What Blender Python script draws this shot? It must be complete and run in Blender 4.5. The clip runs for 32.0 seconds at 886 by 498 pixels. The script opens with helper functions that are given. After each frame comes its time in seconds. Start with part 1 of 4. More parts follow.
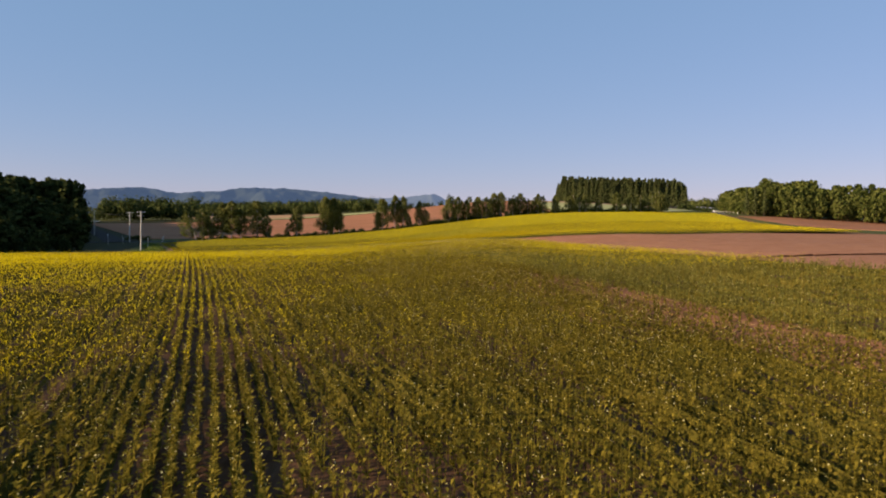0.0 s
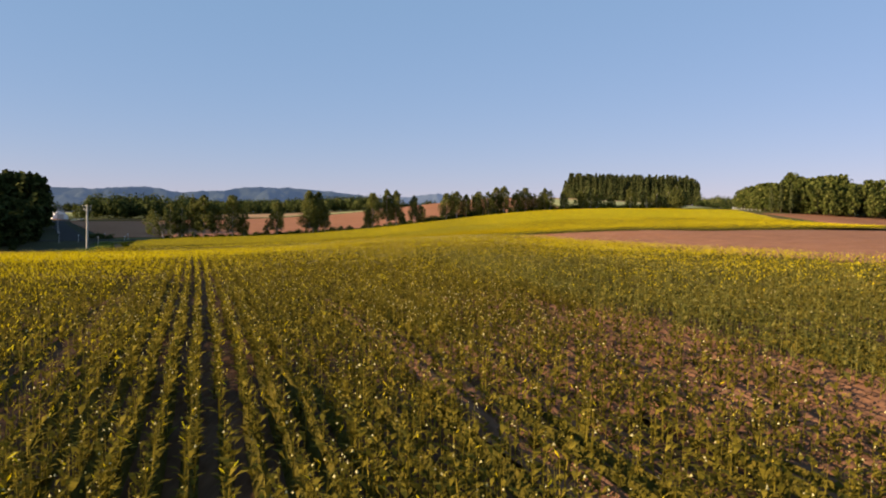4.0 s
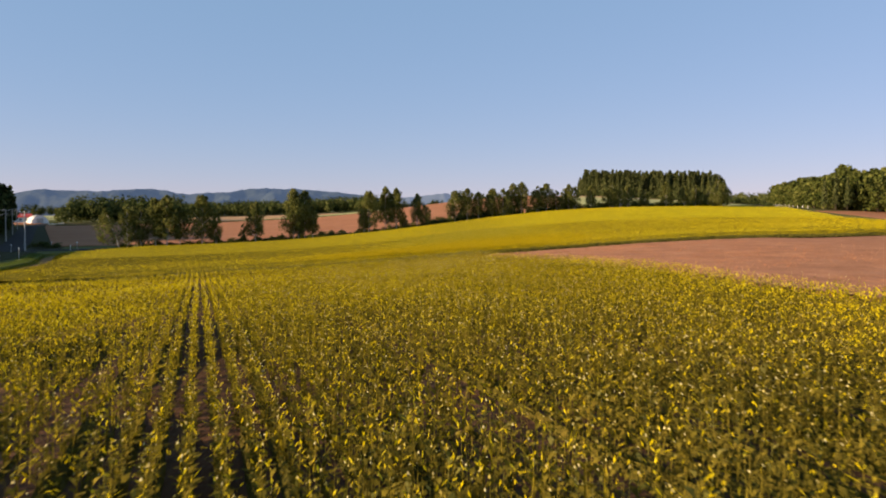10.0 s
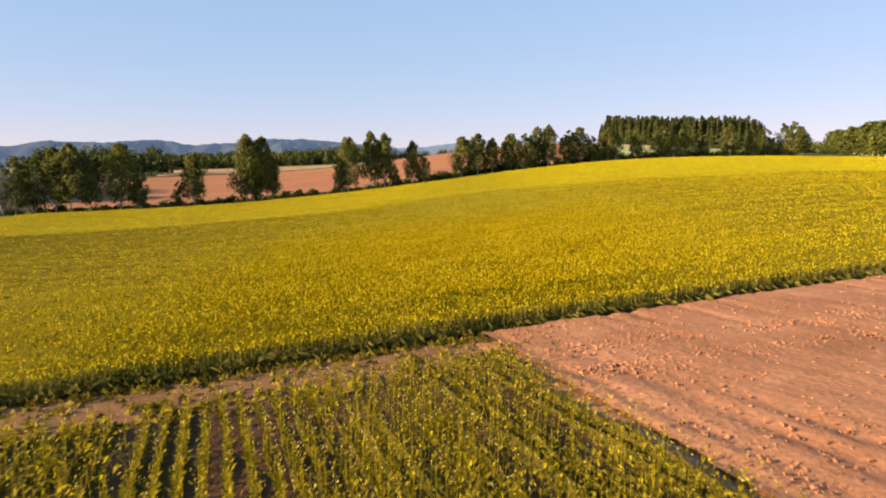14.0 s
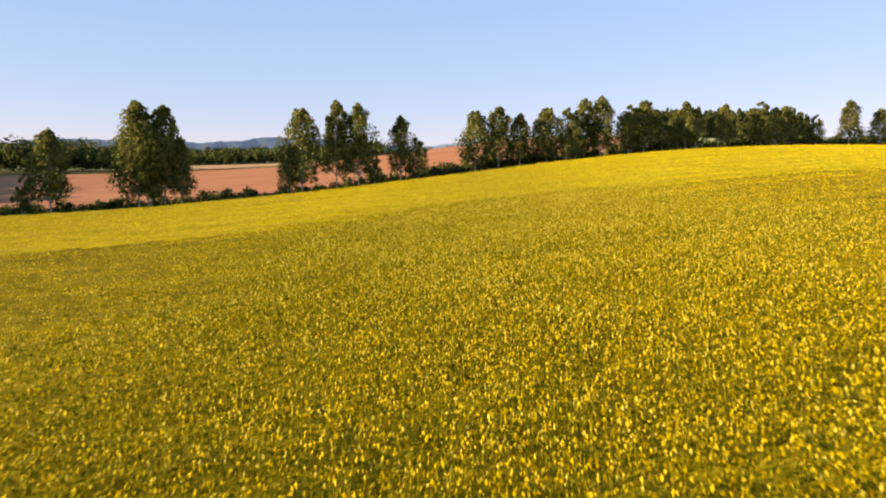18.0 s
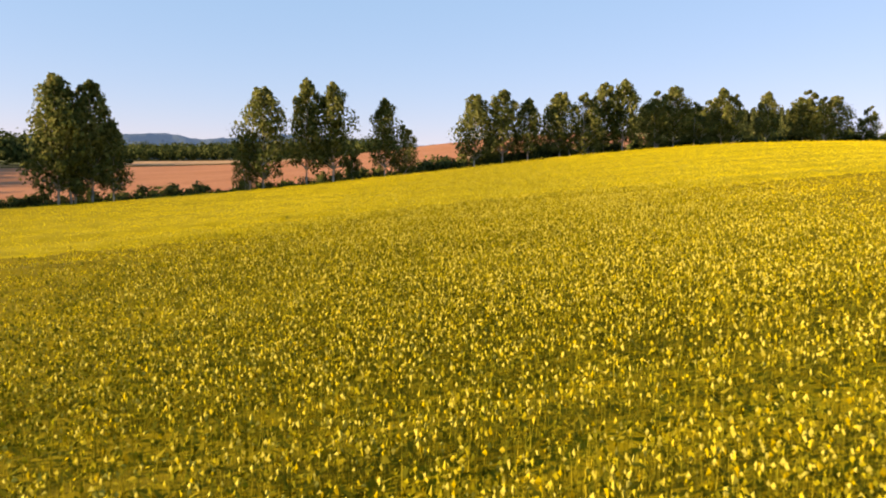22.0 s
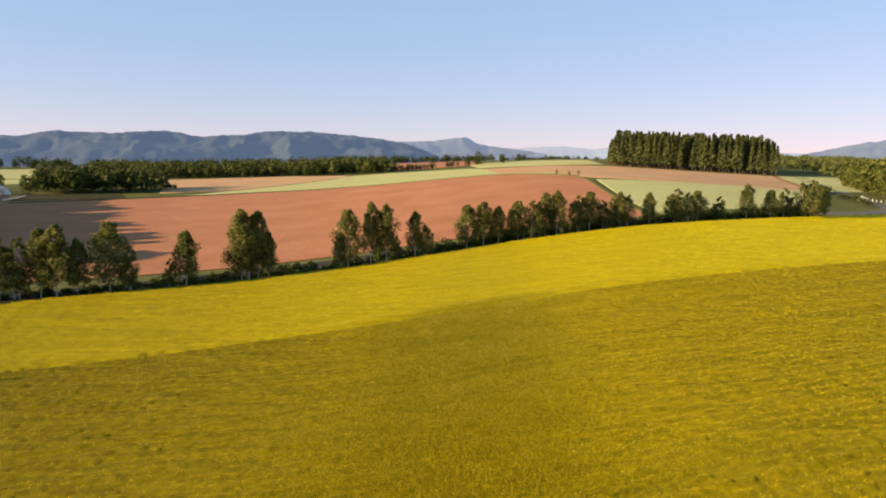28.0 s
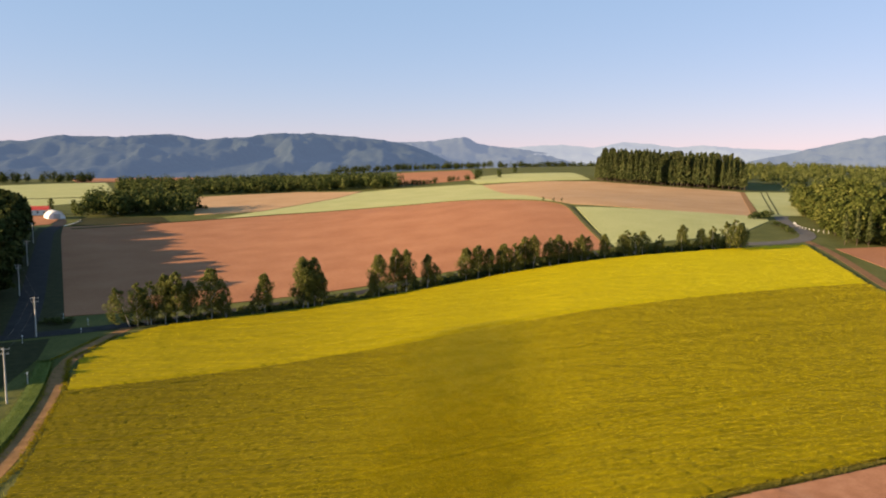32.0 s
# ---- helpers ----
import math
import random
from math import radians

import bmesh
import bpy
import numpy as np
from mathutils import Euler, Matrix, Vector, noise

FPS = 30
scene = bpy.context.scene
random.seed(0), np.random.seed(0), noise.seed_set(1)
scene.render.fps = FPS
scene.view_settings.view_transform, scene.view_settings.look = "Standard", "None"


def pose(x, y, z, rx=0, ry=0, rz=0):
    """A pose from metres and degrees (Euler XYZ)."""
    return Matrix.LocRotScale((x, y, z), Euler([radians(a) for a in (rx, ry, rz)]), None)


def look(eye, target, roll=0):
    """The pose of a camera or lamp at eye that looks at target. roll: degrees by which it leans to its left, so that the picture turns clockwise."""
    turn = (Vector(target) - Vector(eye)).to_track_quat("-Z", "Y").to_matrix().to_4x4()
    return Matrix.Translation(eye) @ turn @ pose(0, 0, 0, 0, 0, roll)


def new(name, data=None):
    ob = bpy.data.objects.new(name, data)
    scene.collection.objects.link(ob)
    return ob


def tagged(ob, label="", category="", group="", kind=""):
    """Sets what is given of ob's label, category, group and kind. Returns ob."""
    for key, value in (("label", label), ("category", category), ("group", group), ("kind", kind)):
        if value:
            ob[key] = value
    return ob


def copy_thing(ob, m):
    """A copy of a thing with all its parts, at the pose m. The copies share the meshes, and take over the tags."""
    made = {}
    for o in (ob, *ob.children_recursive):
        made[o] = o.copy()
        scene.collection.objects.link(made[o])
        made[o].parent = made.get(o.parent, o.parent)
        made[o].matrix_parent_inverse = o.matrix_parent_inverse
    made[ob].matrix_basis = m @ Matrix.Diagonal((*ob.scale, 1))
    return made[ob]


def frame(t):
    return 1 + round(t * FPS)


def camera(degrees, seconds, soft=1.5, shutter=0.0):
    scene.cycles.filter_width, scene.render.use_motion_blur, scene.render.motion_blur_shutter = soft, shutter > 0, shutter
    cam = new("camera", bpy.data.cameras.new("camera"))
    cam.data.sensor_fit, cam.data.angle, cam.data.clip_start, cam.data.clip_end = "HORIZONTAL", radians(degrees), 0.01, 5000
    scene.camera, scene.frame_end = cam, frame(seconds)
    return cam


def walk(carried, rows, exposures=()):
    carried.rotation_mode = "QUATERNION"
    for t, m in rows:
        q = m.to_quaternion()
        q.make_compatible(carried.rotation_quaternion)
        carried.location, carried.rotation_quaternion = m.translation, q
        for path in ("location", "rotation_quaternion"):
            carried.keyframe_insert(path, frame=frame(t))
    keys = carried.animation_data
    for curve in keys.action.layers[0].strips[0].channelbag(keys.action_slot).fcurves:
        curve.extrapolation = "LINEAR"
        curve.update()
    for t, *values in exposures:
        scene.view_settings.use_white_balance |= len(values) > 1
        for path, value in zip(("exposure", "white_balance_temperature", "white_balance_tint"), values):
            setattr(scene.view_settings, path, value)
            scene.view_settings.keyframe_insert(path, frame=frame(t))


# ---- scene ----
cam = camera(60.0, 32.0, soft=2.0, shutter=0.12)
PATH = [
    (0.0, (-1.838, 0.740, 3.674), (-2.440, 100.664, -0.177), 0.95),
    (0.25, (-1.499, 3.121, 3.409), (-2.114, 103.041, -0.426), 0.96),
    (0.5, (-1.160, 5.443, 3.150), (-1.790, 105.373, -0.670), 0.96),
    (0.75, (-0.904, 7.707, 3.124), (-1.544, 107.637, -0.686), 0.97),
    (1.0, (-0.647, 9.794, 3.115), (-1.299, 109.719, -0.692), 0.98),
    (1.5, (-0.251, 13.486, 3.035), (-0.951, 113.406, -0.785), 0.99),
    (2.0, (0.085, 16.723, 2.698), (-0.690, 116.646, -1.141), 1.00),
    (2.5, (0.319, 19.470, 2.677), (-0.571, 119.390, -1.173), 1.00),
    (3.0, (0.500, 21.813, 2.719), (-0.533, 121.733, -1.139), 1.00),
    (3.5, (0.657, 23.842, 2.754), (-0.543, 123.760, -1.109), 0.99),
    (5.5, (0.856, 29.965, 2.708), (-0.747, 129.870, -1.334), 0.91),
    (6.0, (0.893, 31.633, 2.720), (-0.798, 131.536, -1.342), 0.88),
    (6.5, (0.891, 33.582, 2.687), (-0.939, 133.482, -1.393), 0.84),
    (7.0, (0.890, 35.865, 2.703), (-1.094, 135.761, -1.391), 0.80),
    (7.5, (0.840, 38.753, 2.852), (-1.281, 138.643, -1.268), 0.75),
    (8.0, (0.786, 42.123, 2.992), (-1.446, 142.013, -1.134), 0.70),
    (8.5, (0.782, 46.002, 3.057), (-1.528, 145.892, -1.043), 0.64),
    (9.0, (0.644, 50.423, 3.102), (-1.702, 150.313, -0.941), 0.58),
    (9.5, (0.336, 55.136, 3.206), (-2.004, 155.026, -0.784), 0.52),
    (10.0, (-0.012, 60.362, 3.330), (-2.329, 160.258, -0.607), 0.47),
    (11.0, (-0.482, 72.352, 3.530), (-2.825, 172.253, -0.264), 0.38),
    (12.0, (-0.259, 84.555, 3.901), (-3.067, 184.446, 0.192), 0.33),
    (12.5, (0.007, 90.407, 4.070), (-3.078, 190.293, 0.429), 0.31),
    (12.6, (0.055, 91.567, 4.096), (-3.072, 191.451, 0.432), 0.31),
    (12.7, (0.103, 92.728, 4.122), (-3.052, 192.134, -6.296), 0.31),
    (13.0, (0.247, 96.209, 4.200), (-3.035, 195.612, -6.205), 0.30),
    (13.5, (0.377, 102.235, 4.235), (-3.098, 201.635, -6.132), 0.29),
    (14.0, (0.367, 108.609, 4.243), (-3.273, 208.004, -6.123), 0.28),
    (14.5, (0.244, 115.306, 4.148), (-3.530, 214.699, -6.182), 0.27),
    (15.0, (0.045, 122.138, 3.924), (-3.854, 221.536, -6.317), 0.28),
    (15.5, (-0.203, 128.800, 3.690), (-4.177, 228.202, -6.485), 0.29),
    (17.5, (-1.007, 154.898, 3.018), (-5.393, 254.263, -7.347), 0.51),
    (18.0, (-1.112, 161.686, 2.913), (-5.644, 261.039, -7.494), 0.59),
    (18.5, (-1.189, 168.414, 2.865), (-5.937, 267.746, -7.651), 0.68),
    (19.0, (-1.233, 174.311, 2.822), (-6.262, 273.643, -7.563), 0.77),
    (19.5, (-1.234, 178.888, 2.725), (-6.409, 278.208, -7.701), 0.86),
    (20.0, (-1.181, 181.828, 2.580), (-6.376, 281.143, -7.888), 0.95),
    (20.5, (-1.081, 183.129, 2.431), (-6.103, 282.451, -8.053), 1.03),
    (21.0, (-0.953, 183.018, 2.320), (-5.874, 282.348, -8.130), 1.11),
    (21.5, (-0.820, 181.728, 2.285), (-5.676, 281.055, -8.231), 1.18),
    (22.0, (-0.695, 179.409, 2.362), (-5.532, 278.737, -8.154), 1.24),
    (22.5, (-0.588, 176.196, 2.619), (-5.423, 275.521, -7.929), 1.28),
    (23.0, (-0.501, 172.261, 3.203), (-5.324, 271.556, -7.629), 1.30),
    (23.5, (-0.430, 167.809, 4.261), (-5.247, 267.107, -6.543), 1.31),
    (24.0, (-0.365, 163.025, 5.772), (-5.169, 262.320, -5.070), 1.32),
    (24.5, (-0.294, 157.971, 7.527), (-5.093, 257.248, -3.477), 1.31),
    (25.0, (-0.208, 152.656, 9.280), (-4.959, 251.922, -1.848), 1.30),
    (25.5, (-0.106, 147.177, 10.892), (-4.790, 246.442, -0.272), 1.28),
    (26.0, (0.012, 141.606, 12.387), (-4.621, 240.874, 1.239), 1.25),
    (26.5, (0.144, 135.826, 13.998), (-4.462, 235.093, 2.819), 1.20),
    (28.5, (0.685, 110.251, 21.917), (-3.873, 209.476, 10.357), 0.91),
    (29.0, (0.797, 103.816, 23.802), (-3.831, 203.033, 12.202), 0.83),
    (29.5, (0.912, 97.376, 25.683), (-3.705, 196.602, 14.148), 0.75),
    (30.0, (1.037, 90.880, 27.606), (-3.550, 190.095, 15.973), 0.68),
    (30.5, (1.176, 84.281, 29.566), (-3.380, 183.486, 17.835), 0.61),
    (31.0, (1.341, 77.636, 31.545), (-3.245, 176.833, 19.752), 0.55),
    (31.5, (1.537, 71.110, 33.500), (-3.078, 170.305, 21.705), 0.47),
    (32.0, (1.762, 64.895, 35.384), (-2.909, 164.081, 23.544), 0.39),
]
walk(cam, [(t, look(eye, target, roll)) for t, eye, target, roll in PATH],
     exposures=[(0, .67, 6750, 18), (2.5, .79, 6850, 18), (6, .82, 6950, 18), (10, .86, 7100, 18), (13, 1.24, 7500, 18), (20, 1.38, 7450, 18), (26, 1.27, 7500, 18), (32, 1.14, 7450, 18)])

# ---- light ----
SUN_AZ, SUN_EL = 249.0, 15.0     # compass of the low sun (0 = +y, 90 = +x) and its height, degrees
world = bpy.data.worlds.new("world")
scene.world = world
world.use_nodes = True
wn = world.node_tree
sky = wn.nodes.new("ShaderNodeTexSky")
sky.sky_type = "NISHITA"
sky.sun_disc = False
sky.sun_elevation = radians(SUN_EL)
sky.sun_rotation = radians(SUN_AZ)
sky.altitude = 200
sky.air_density = 1.0
sky.dust_density = 0.0
sky.ozone_density = 4.0
wn.nodes["Background"].inputs["Strength"].default_value = 0.083
sky_tone = wn.nodes.new("ShaderNodeMix")
sky_tone.data_type, sky_tone.blend_type = "RGBA", "MULTIPLY"
sky_tone.inputs["Factor"].default_value = 1.0
sky_tone.inputs["B"].default_value = (1.24, .69, .73, 1)
wn.links.new(sky.outputs[0], sky_tone.inputs["A"])
veil = wn.nodes.new("ShaderNodeMix")
veil.data_type = "RGBA"
veil.inputs["Factor"].default_value = 0.48
veil.inputs["B"].default_value = (1.85, 4.2, 6.45, 1)
wn.links.new(sky_tone.outputs["Result"], veil.inputs["A"])
wn.links.new(veil.outputs["Result"], wn.nodes["Background"].inputs["Color"])
sun_data = bpy.data.lights.new("sun", "SUN")
sun_data.energy, sun_data.angle, sun_data.color = 6.3, radians(0.6), (1.0, 0.79, 0.52)
sun = new("sun", sun_data)
_az, _el = radians(SUN_AZ), radians(SUN_EL)
sun.matrix_world = look((math.sin(_az) * math.cos(_el) * 300, math.cos(_az) * math.cos(_el) * 300, math.sin(_el) * 300), (0, 0, 0))

# ---- the lie of the land: u runs along the far field's edge, v across it ----
TURN = radians(24.3)
CT, ST = math.cos(TURN), math.sin(TURN)
ROWTURN = radians(19.0)            # the mustard rows run a little askew to the far field
CR, SR = math.cos(ROWTURN), math.sin(ROWTURN)


def xy(u, v):
    return CT * u - ST * v, ST * u + CT * v


def uv(x, y):
    return CT * x + ST * y, -ST * x + CT * y


def height_uv(u, v):
    bands = (-400, 0, 117.5, 199, 246, 900, 1600)
    mid = np.interp(v, bands, (-3, -.3, 0, -.6, 1.2, 14, 14))
    rise = np.interp(v, bands, (2.3, 2.3, 2.3, 4.5, 6, 12.5, 10))
    ridge = np.interp(v, bands, (-130, 14, 56, 85, 104, 300, 500))
    wide = np.interp(v, bands, (60, 28, 28, 45, 48, 210, 300))
    z = mid + rise * np.tanh((u - ridge) / wide)
    z = z - .5 * np.exp(-((v - 165) / 28) ** 2)
    z = z + 6 * np.exp(-((u - 215) / 90) ** 2 - ((v - 400) / 90) ** 2)
    z = z + 5 * np.exp(-((u - 376) / 110) ** 2 - ((v - 640) / 110) ** 2)
    z = z + 2 * np.exp(-((u - 640) / 140) ** 2 - ((v - 640) / 160) ** 2)
    # the swell of the mustard field, highest along its middle
    swell = np.interp(v, (-80, 0, 18, 27, 36, 60, 77, 100, 112, 125, 145), (0, .85, 1.1, 1.25, 1.45, 1.52, 1.1, .35, .2, .15, 0))
    fade = np.clip((v + 80) / 80, 0, 1) * np.clip((112 - v) / 34, 0, 1)
    z = z + np.where(v < 112, fade * ((swell + .55) / (1 + np.exp(np.clip((u - .4515 * v - 7.6) / 5, -30, 30))) - .2) + (1 - fade) * swell, swell)
    z = z + np.interp(u, (24, 32, 45, 53, 65, 82, 97, 116, 150, 240), (0, .15, .05, -.05, -.35, -.55, -.7, -.5, -.5, 0)) * np.interp(v, (-60, 20, 125, 165), (0, 1, 1, 0))
    far = np.clip((np.hypot(u, v) - 1150) / 1500, 0, 1)
    return z - 85 * far * far * (3 - 2 * far)


def height(x, y):
    return height_uv(*uv(x, y))


# ---- materials ----
def material(name, colours, scale=1.0, rough=0.9, bump=0.3, detail=6.0, fine=12.0, random=0.0, spread=1.0, translucent=0.0, stretch=None):
    """A surface that varies at two scales between the given colours."""
    m = bpy.data.materials.new(name)
    m.use_nodes = True
    nt = m.node_tree
    bsdf = nt.nodes["Principled BSDF"]
    bsdf.inputs["Roughness"].default_value = rough
    bsdf.inputs["Specular IOR Level"].default_value = 0.2 if rough < .85 else 0.06
    geo = nt.nodes.new("ShaderNodeNewGeometry")
    place = geo.outputs["Position"]
    if stretch:
        mp = nt.nodes.new("ShaderNodeMapping")
        mp.inputs["Rotation"].default_value = (0, 0, stretch[0])
        mp.inputs["Scale"].default_value = stretch[1]
        nt.links.new(place, mp.inputs["Vector"])
        place = mp.outputs[0]
    big = nt.nodes.new("ShaderNodeTexNoise")
    big.inputs["Scale"].default_value = scale
    big.inputs["Detail"].default_value = detail
    small = nt.nodes.new("ShaderNodeTexNoise")
    small.inputs["Scale"].default_value = scale * fine
    small.inputs["Detail"].default_value = 4
    nt.links.new(place, big.inputs["Vector"])
    nt.links.new(place, small.inputs["Vector"])
    mix = nt.nodes.new("ShaderNodeMath")
    mix.operation = "MULTIPLY_ADD"
    mix.inputs[1].default_value = 0.45
    nt.links.new(small.outputs["Fac"], mix.inputs[0])
    part_of = nt.nodes.new("ShaderNodeMath")
    part_of.operation = "MULTIPLY"
    part_of.inputs[1].default_value = 0.55
    nt.links.new(big.outputs["Fac"], part_of.inputs[0])
    nt.links.new(part_of.outputs[0], mix.inputs[2])
    value = mix.outputs[0]
    if random:
        rnd = nt.nodes.new("ShaderNodeMath")
        rnd.operation = "MULTIPLY_ADD"
        nt.links.new(geo.outputs["Random Per Island"], rnd.inputs[0])
        rnd.inputs[1].default_value = random
        lift = nt.nodes.new("ShaderNodeMath")
        lift.operation = "ADD"
        lift.inputs[1].default_value = -random / 2
        nt.links.new(value, lift.inputs[0])
        nt.links.new(lift.outputs[0], rnd.inputs[2])
        value = rnd.outputs[0]
    ramp = nt.nodes.new("ShaderNodeValToRGB")
    els = ramp.color_ramp.elements
    n = len(colours)
    lo, hi = 0.5 - 0.22 * spread, 0.5 + 0.22 * spread
    els[0].position, els[1].position = lo, hi
    els[0].color, els[1].color = (*colours[0], 1), (*colours[-1], 1)
    for k in range(1, n - 1):
        e = els.new(lo + (hi - lo) * k / (n - 1))
        e.color = (*colours[k], 1)
    nt.links.new(value, ramp.inputs[0])
    nt.links.new(ramp.outputs[0], bsdf.inputs["Base Color"])
    if bump:
        b = nt.nodes.new("ShaderNodeBump")
        b.inputs["Strength"].default_value = bump
        b.inputs["Distance"].default_value = 0.3 / max(scale, .02) * 0.1
        nt.links.new(small.outputs["Fac"], b.inputs["Height"])
        nt.links.new(b.outputs[0], bsdf.inputs["Normal"])
    if translucent:
        bsdf.inputs["Transmission Weight"].default_value = 0.0
        tr = nt.nodes.new("ShaderNodeBsdfTranslucent")
        nt.links.new(ramp.outputs[0], tr.inputs["Color"])
        mx = nt.nodes.new("ShaderNodeMixShader")
        mx.inputs[0].default_value = translucent
        nt.links.new(bsdf.outputs[0], mx.inputs[1])
        nt.links.new(tr.outputs[0], mx.inputs[2])
        nt.links.new(mx.outputs[0], nt.nodes["Material Output"].inputs["Surface"])
    return m


M_GRASS = material("meadow_grass", [(.04, .05, .014), (.075, .082, .023), (.125, .12, .038)], .12, bump=.6)
M_SOIL = material("red_brown_soil", [(.225, .095, .048), (.29, .130, .067), (.345, .166, .09)], .06, bump=.5, fine=20)
M_SOIL_NEAR = material("red_brown_soil_clods", [(.215, .097, .051), (.30, .14, .076), (.385, .196, .112)], .5, bump=.5, fine=14)
M_GRAIN = material("pale_green_grain", [(.25, .27, .105), (.31, .32, .14), (.37, .365, .175)], .05, bump=.4, fine=25)
M_BEIGE = material("ripe_beige_stubble", [(.29, .175, .09), (.36, .225, .12), (.41, .27, .155)], .05, bump=.4, fine=25)
# One asphalt: shade is put into the dark colour, sunlight into the pale.
M_ROAD = material("worn_asphalt_shaded", [(.016, .016, .017), (.026, .025, .026), (.042, .040, .038)], .4, bump=.2)
M_ROAD_SUNLIT = material("asphalt_sunlit", [(.07, .066, .062), (.10, .095, .088), (.14, .13, .12)], .4, bump=.2)
M_TRACK = material("dirt_track", [(.11, .065, .025), (.21, .115, .05), (.31, .17, .08)], .5, bump=.6)
M_VERGE = material("weedy_earth", [(.09, .052, .024), (.16, .088, .043), (.25, .135, .07)], 1.1, bump=.7, fine=9)
M_STALK = material("crop_stalks", [(.088, .092, .006), (.165, .155, .008), (.27, .228, .014)], .25, bump=0, random=.5, translucent=.35)
M_FLOWER = material("yellow_flowers", [(.51, .395, .004), (.63, .505, .006), (.71, .605, .03)], .08, bump=0, random=.35, translucent=.32)
M_LEAF = material("birch_leaves", [(.047, .063, .016), (.107, .121, .03), (.20, .194, .062)], .35, bump=0, random=.45, translucent=.42)
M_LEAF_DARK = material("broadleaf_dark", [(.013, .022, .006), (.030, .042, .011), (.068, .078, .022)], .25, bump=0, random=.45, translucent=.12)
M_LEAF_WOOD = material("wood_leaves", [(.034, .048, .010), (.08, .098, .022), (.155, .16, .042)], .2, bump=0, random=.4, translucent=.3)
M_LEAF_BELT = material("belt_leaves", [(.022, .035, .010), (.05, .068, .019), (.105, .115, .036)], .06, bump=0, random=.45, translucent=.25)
# Brighter copy of the wood leaves, with sunlight in its colour.
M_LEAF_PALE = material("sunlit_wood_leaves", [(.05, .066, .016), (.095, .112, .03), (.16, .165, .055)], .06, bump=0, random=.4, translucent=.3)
M_NEEDLE = material("conifer_needles", [(.032, .046, .015), (.064, .080, .027), (.115, .122, .045)], .25, bump=0, random=.45, translucent=.15)
M_BARK = material("birch_bark", [(.10, .09, .075), (.42, .39, .34), (.62, .60, .54)], 2.0, bump=.3)
M_BARK_DARK = material("dark_bark", [(.035, .028, .02), (.07, .055, .04), (.11, .09, .07)], 2.0, bump=.4)
# Soil colour darkened for the shade between the mustard plants.
M_SOIL_ROWS = material("shaded_red_soil_in_rows", [(.045, .025, .013), (.08, .042, .022), (.13, .07, .038)], .9, bump=.8, fine=7, stretch=(-ROWTURN, (1.6, .25, 1)))
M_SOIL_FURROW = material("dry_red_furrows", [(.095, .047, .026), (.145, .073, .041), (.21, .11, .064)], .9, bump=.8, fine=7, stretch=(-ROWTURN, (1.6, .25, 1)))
M_BANK = material("green_bank_grass", [(.035, .06, .012), (.075, .105, .022), (.125, .15, .04)], .8, bump=.8)
# Dark fallow weeds; also stands in for shade on the ground by the crossing.
M_FALLOW_SHADE = material("dark_weeds_and_shade", [(.014, .016, .006), (.03, .031, .011), (.055, .05, .02)], .6, bump=.6)
M_DITCH = material("weedy_ditch", [(.03, .035, .012), (.07, .07, .025), (.13, .11, .05)], .6, bump=.6)
M_STALK_DRY = material("mustard_stalks", [(.066, .056, .007), (.128, .106, .012), (.22, .172, .023)], .25, bump=0, random=.6, translucent=.35)
M_STALK_GRASS = material("bank_grass_blades", [(.035, .06, .012), (.08, .12, .022), (.15, .18, .04)], .3, bump=0, random=.5, translucent=.35)
M_STALK_LUSH = material("lush_mustard_stalks", [(.105, .090, .006), (.19, .156, .008), (.30, .238, .014)], .25, bump=0, random=.6, translucent=.35)
M_STALK_SOFT = material("soft_green_mustard_stalks", [(.085, .086, .016), (.145, .136, .028), (.23, .203, .048)], .25, bump=0, random=.6, translucent=.35)
M_FLOWER_PALE = material("pale_mustard_flowers", [(.34, .27, .03), (.48, .40, .11), (.62, .56, .28)], .2, bump=0, random=.7, translucent=.25)
M_RACEME = material("yellow_racemes", [(.14, .134, .006), (.255, .222, .006), (.345, .298, .013), (.44, .397, .062)], .3, bump=0, random=.75, translucent=.3)
M_RACEME_GOLD = material("golden_racemes", [(.185, .14, .002), (.305, .233, .002), (.395, .305, .004), (.47, .38, .023)], .3, bump=0, random=.7, translucent=.3)
BLOOM_SHADE = [(.062, .051, .002), (.10, .080, .002), (.26, .212, .004)], [(.165, .127, .003), (.262, .20, .003), (.43, .365, .008)]


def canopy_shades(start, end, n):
    """Crop canopies from darkened for the left side (0) over golden (1) to full bloom (2)."""
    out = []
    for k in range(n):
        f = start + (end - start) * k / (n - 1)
        dark, light = [np.array([np.interp(f, (0, 1, 2), [row[c] for row in side]) for c in range(3)]) for side in BLOOM_SHADE]
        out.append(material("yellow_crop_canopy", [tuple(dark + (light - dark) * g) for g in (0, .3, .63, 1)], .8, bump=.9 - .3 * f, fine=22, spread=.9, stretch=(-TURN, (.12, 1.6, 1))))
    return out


M_CANOPY_THIN = material("thin_crop_canopy", [(.032, .032, .005), (.064, .054, .008), (.12, .088, .014)], .35, bump=.9, fine=16)
M_CONCRETE = material("pale_concrete", [(.30, .29, .27), (.42, .41, .38), (.52, .51, .48)], 1.5, bump=.1)
M_WHITE = material("white_paint", [(.62, .62, .60), (.74, .74, .72), (.80, .80, .78)], .8, rough=.5, bump=.05)
M_RED = material("red_metal_roof", [(.30, .035, .025), (.42, .05, .035), (.50, .08, .06)], .8, rough=.45, bump=.05)
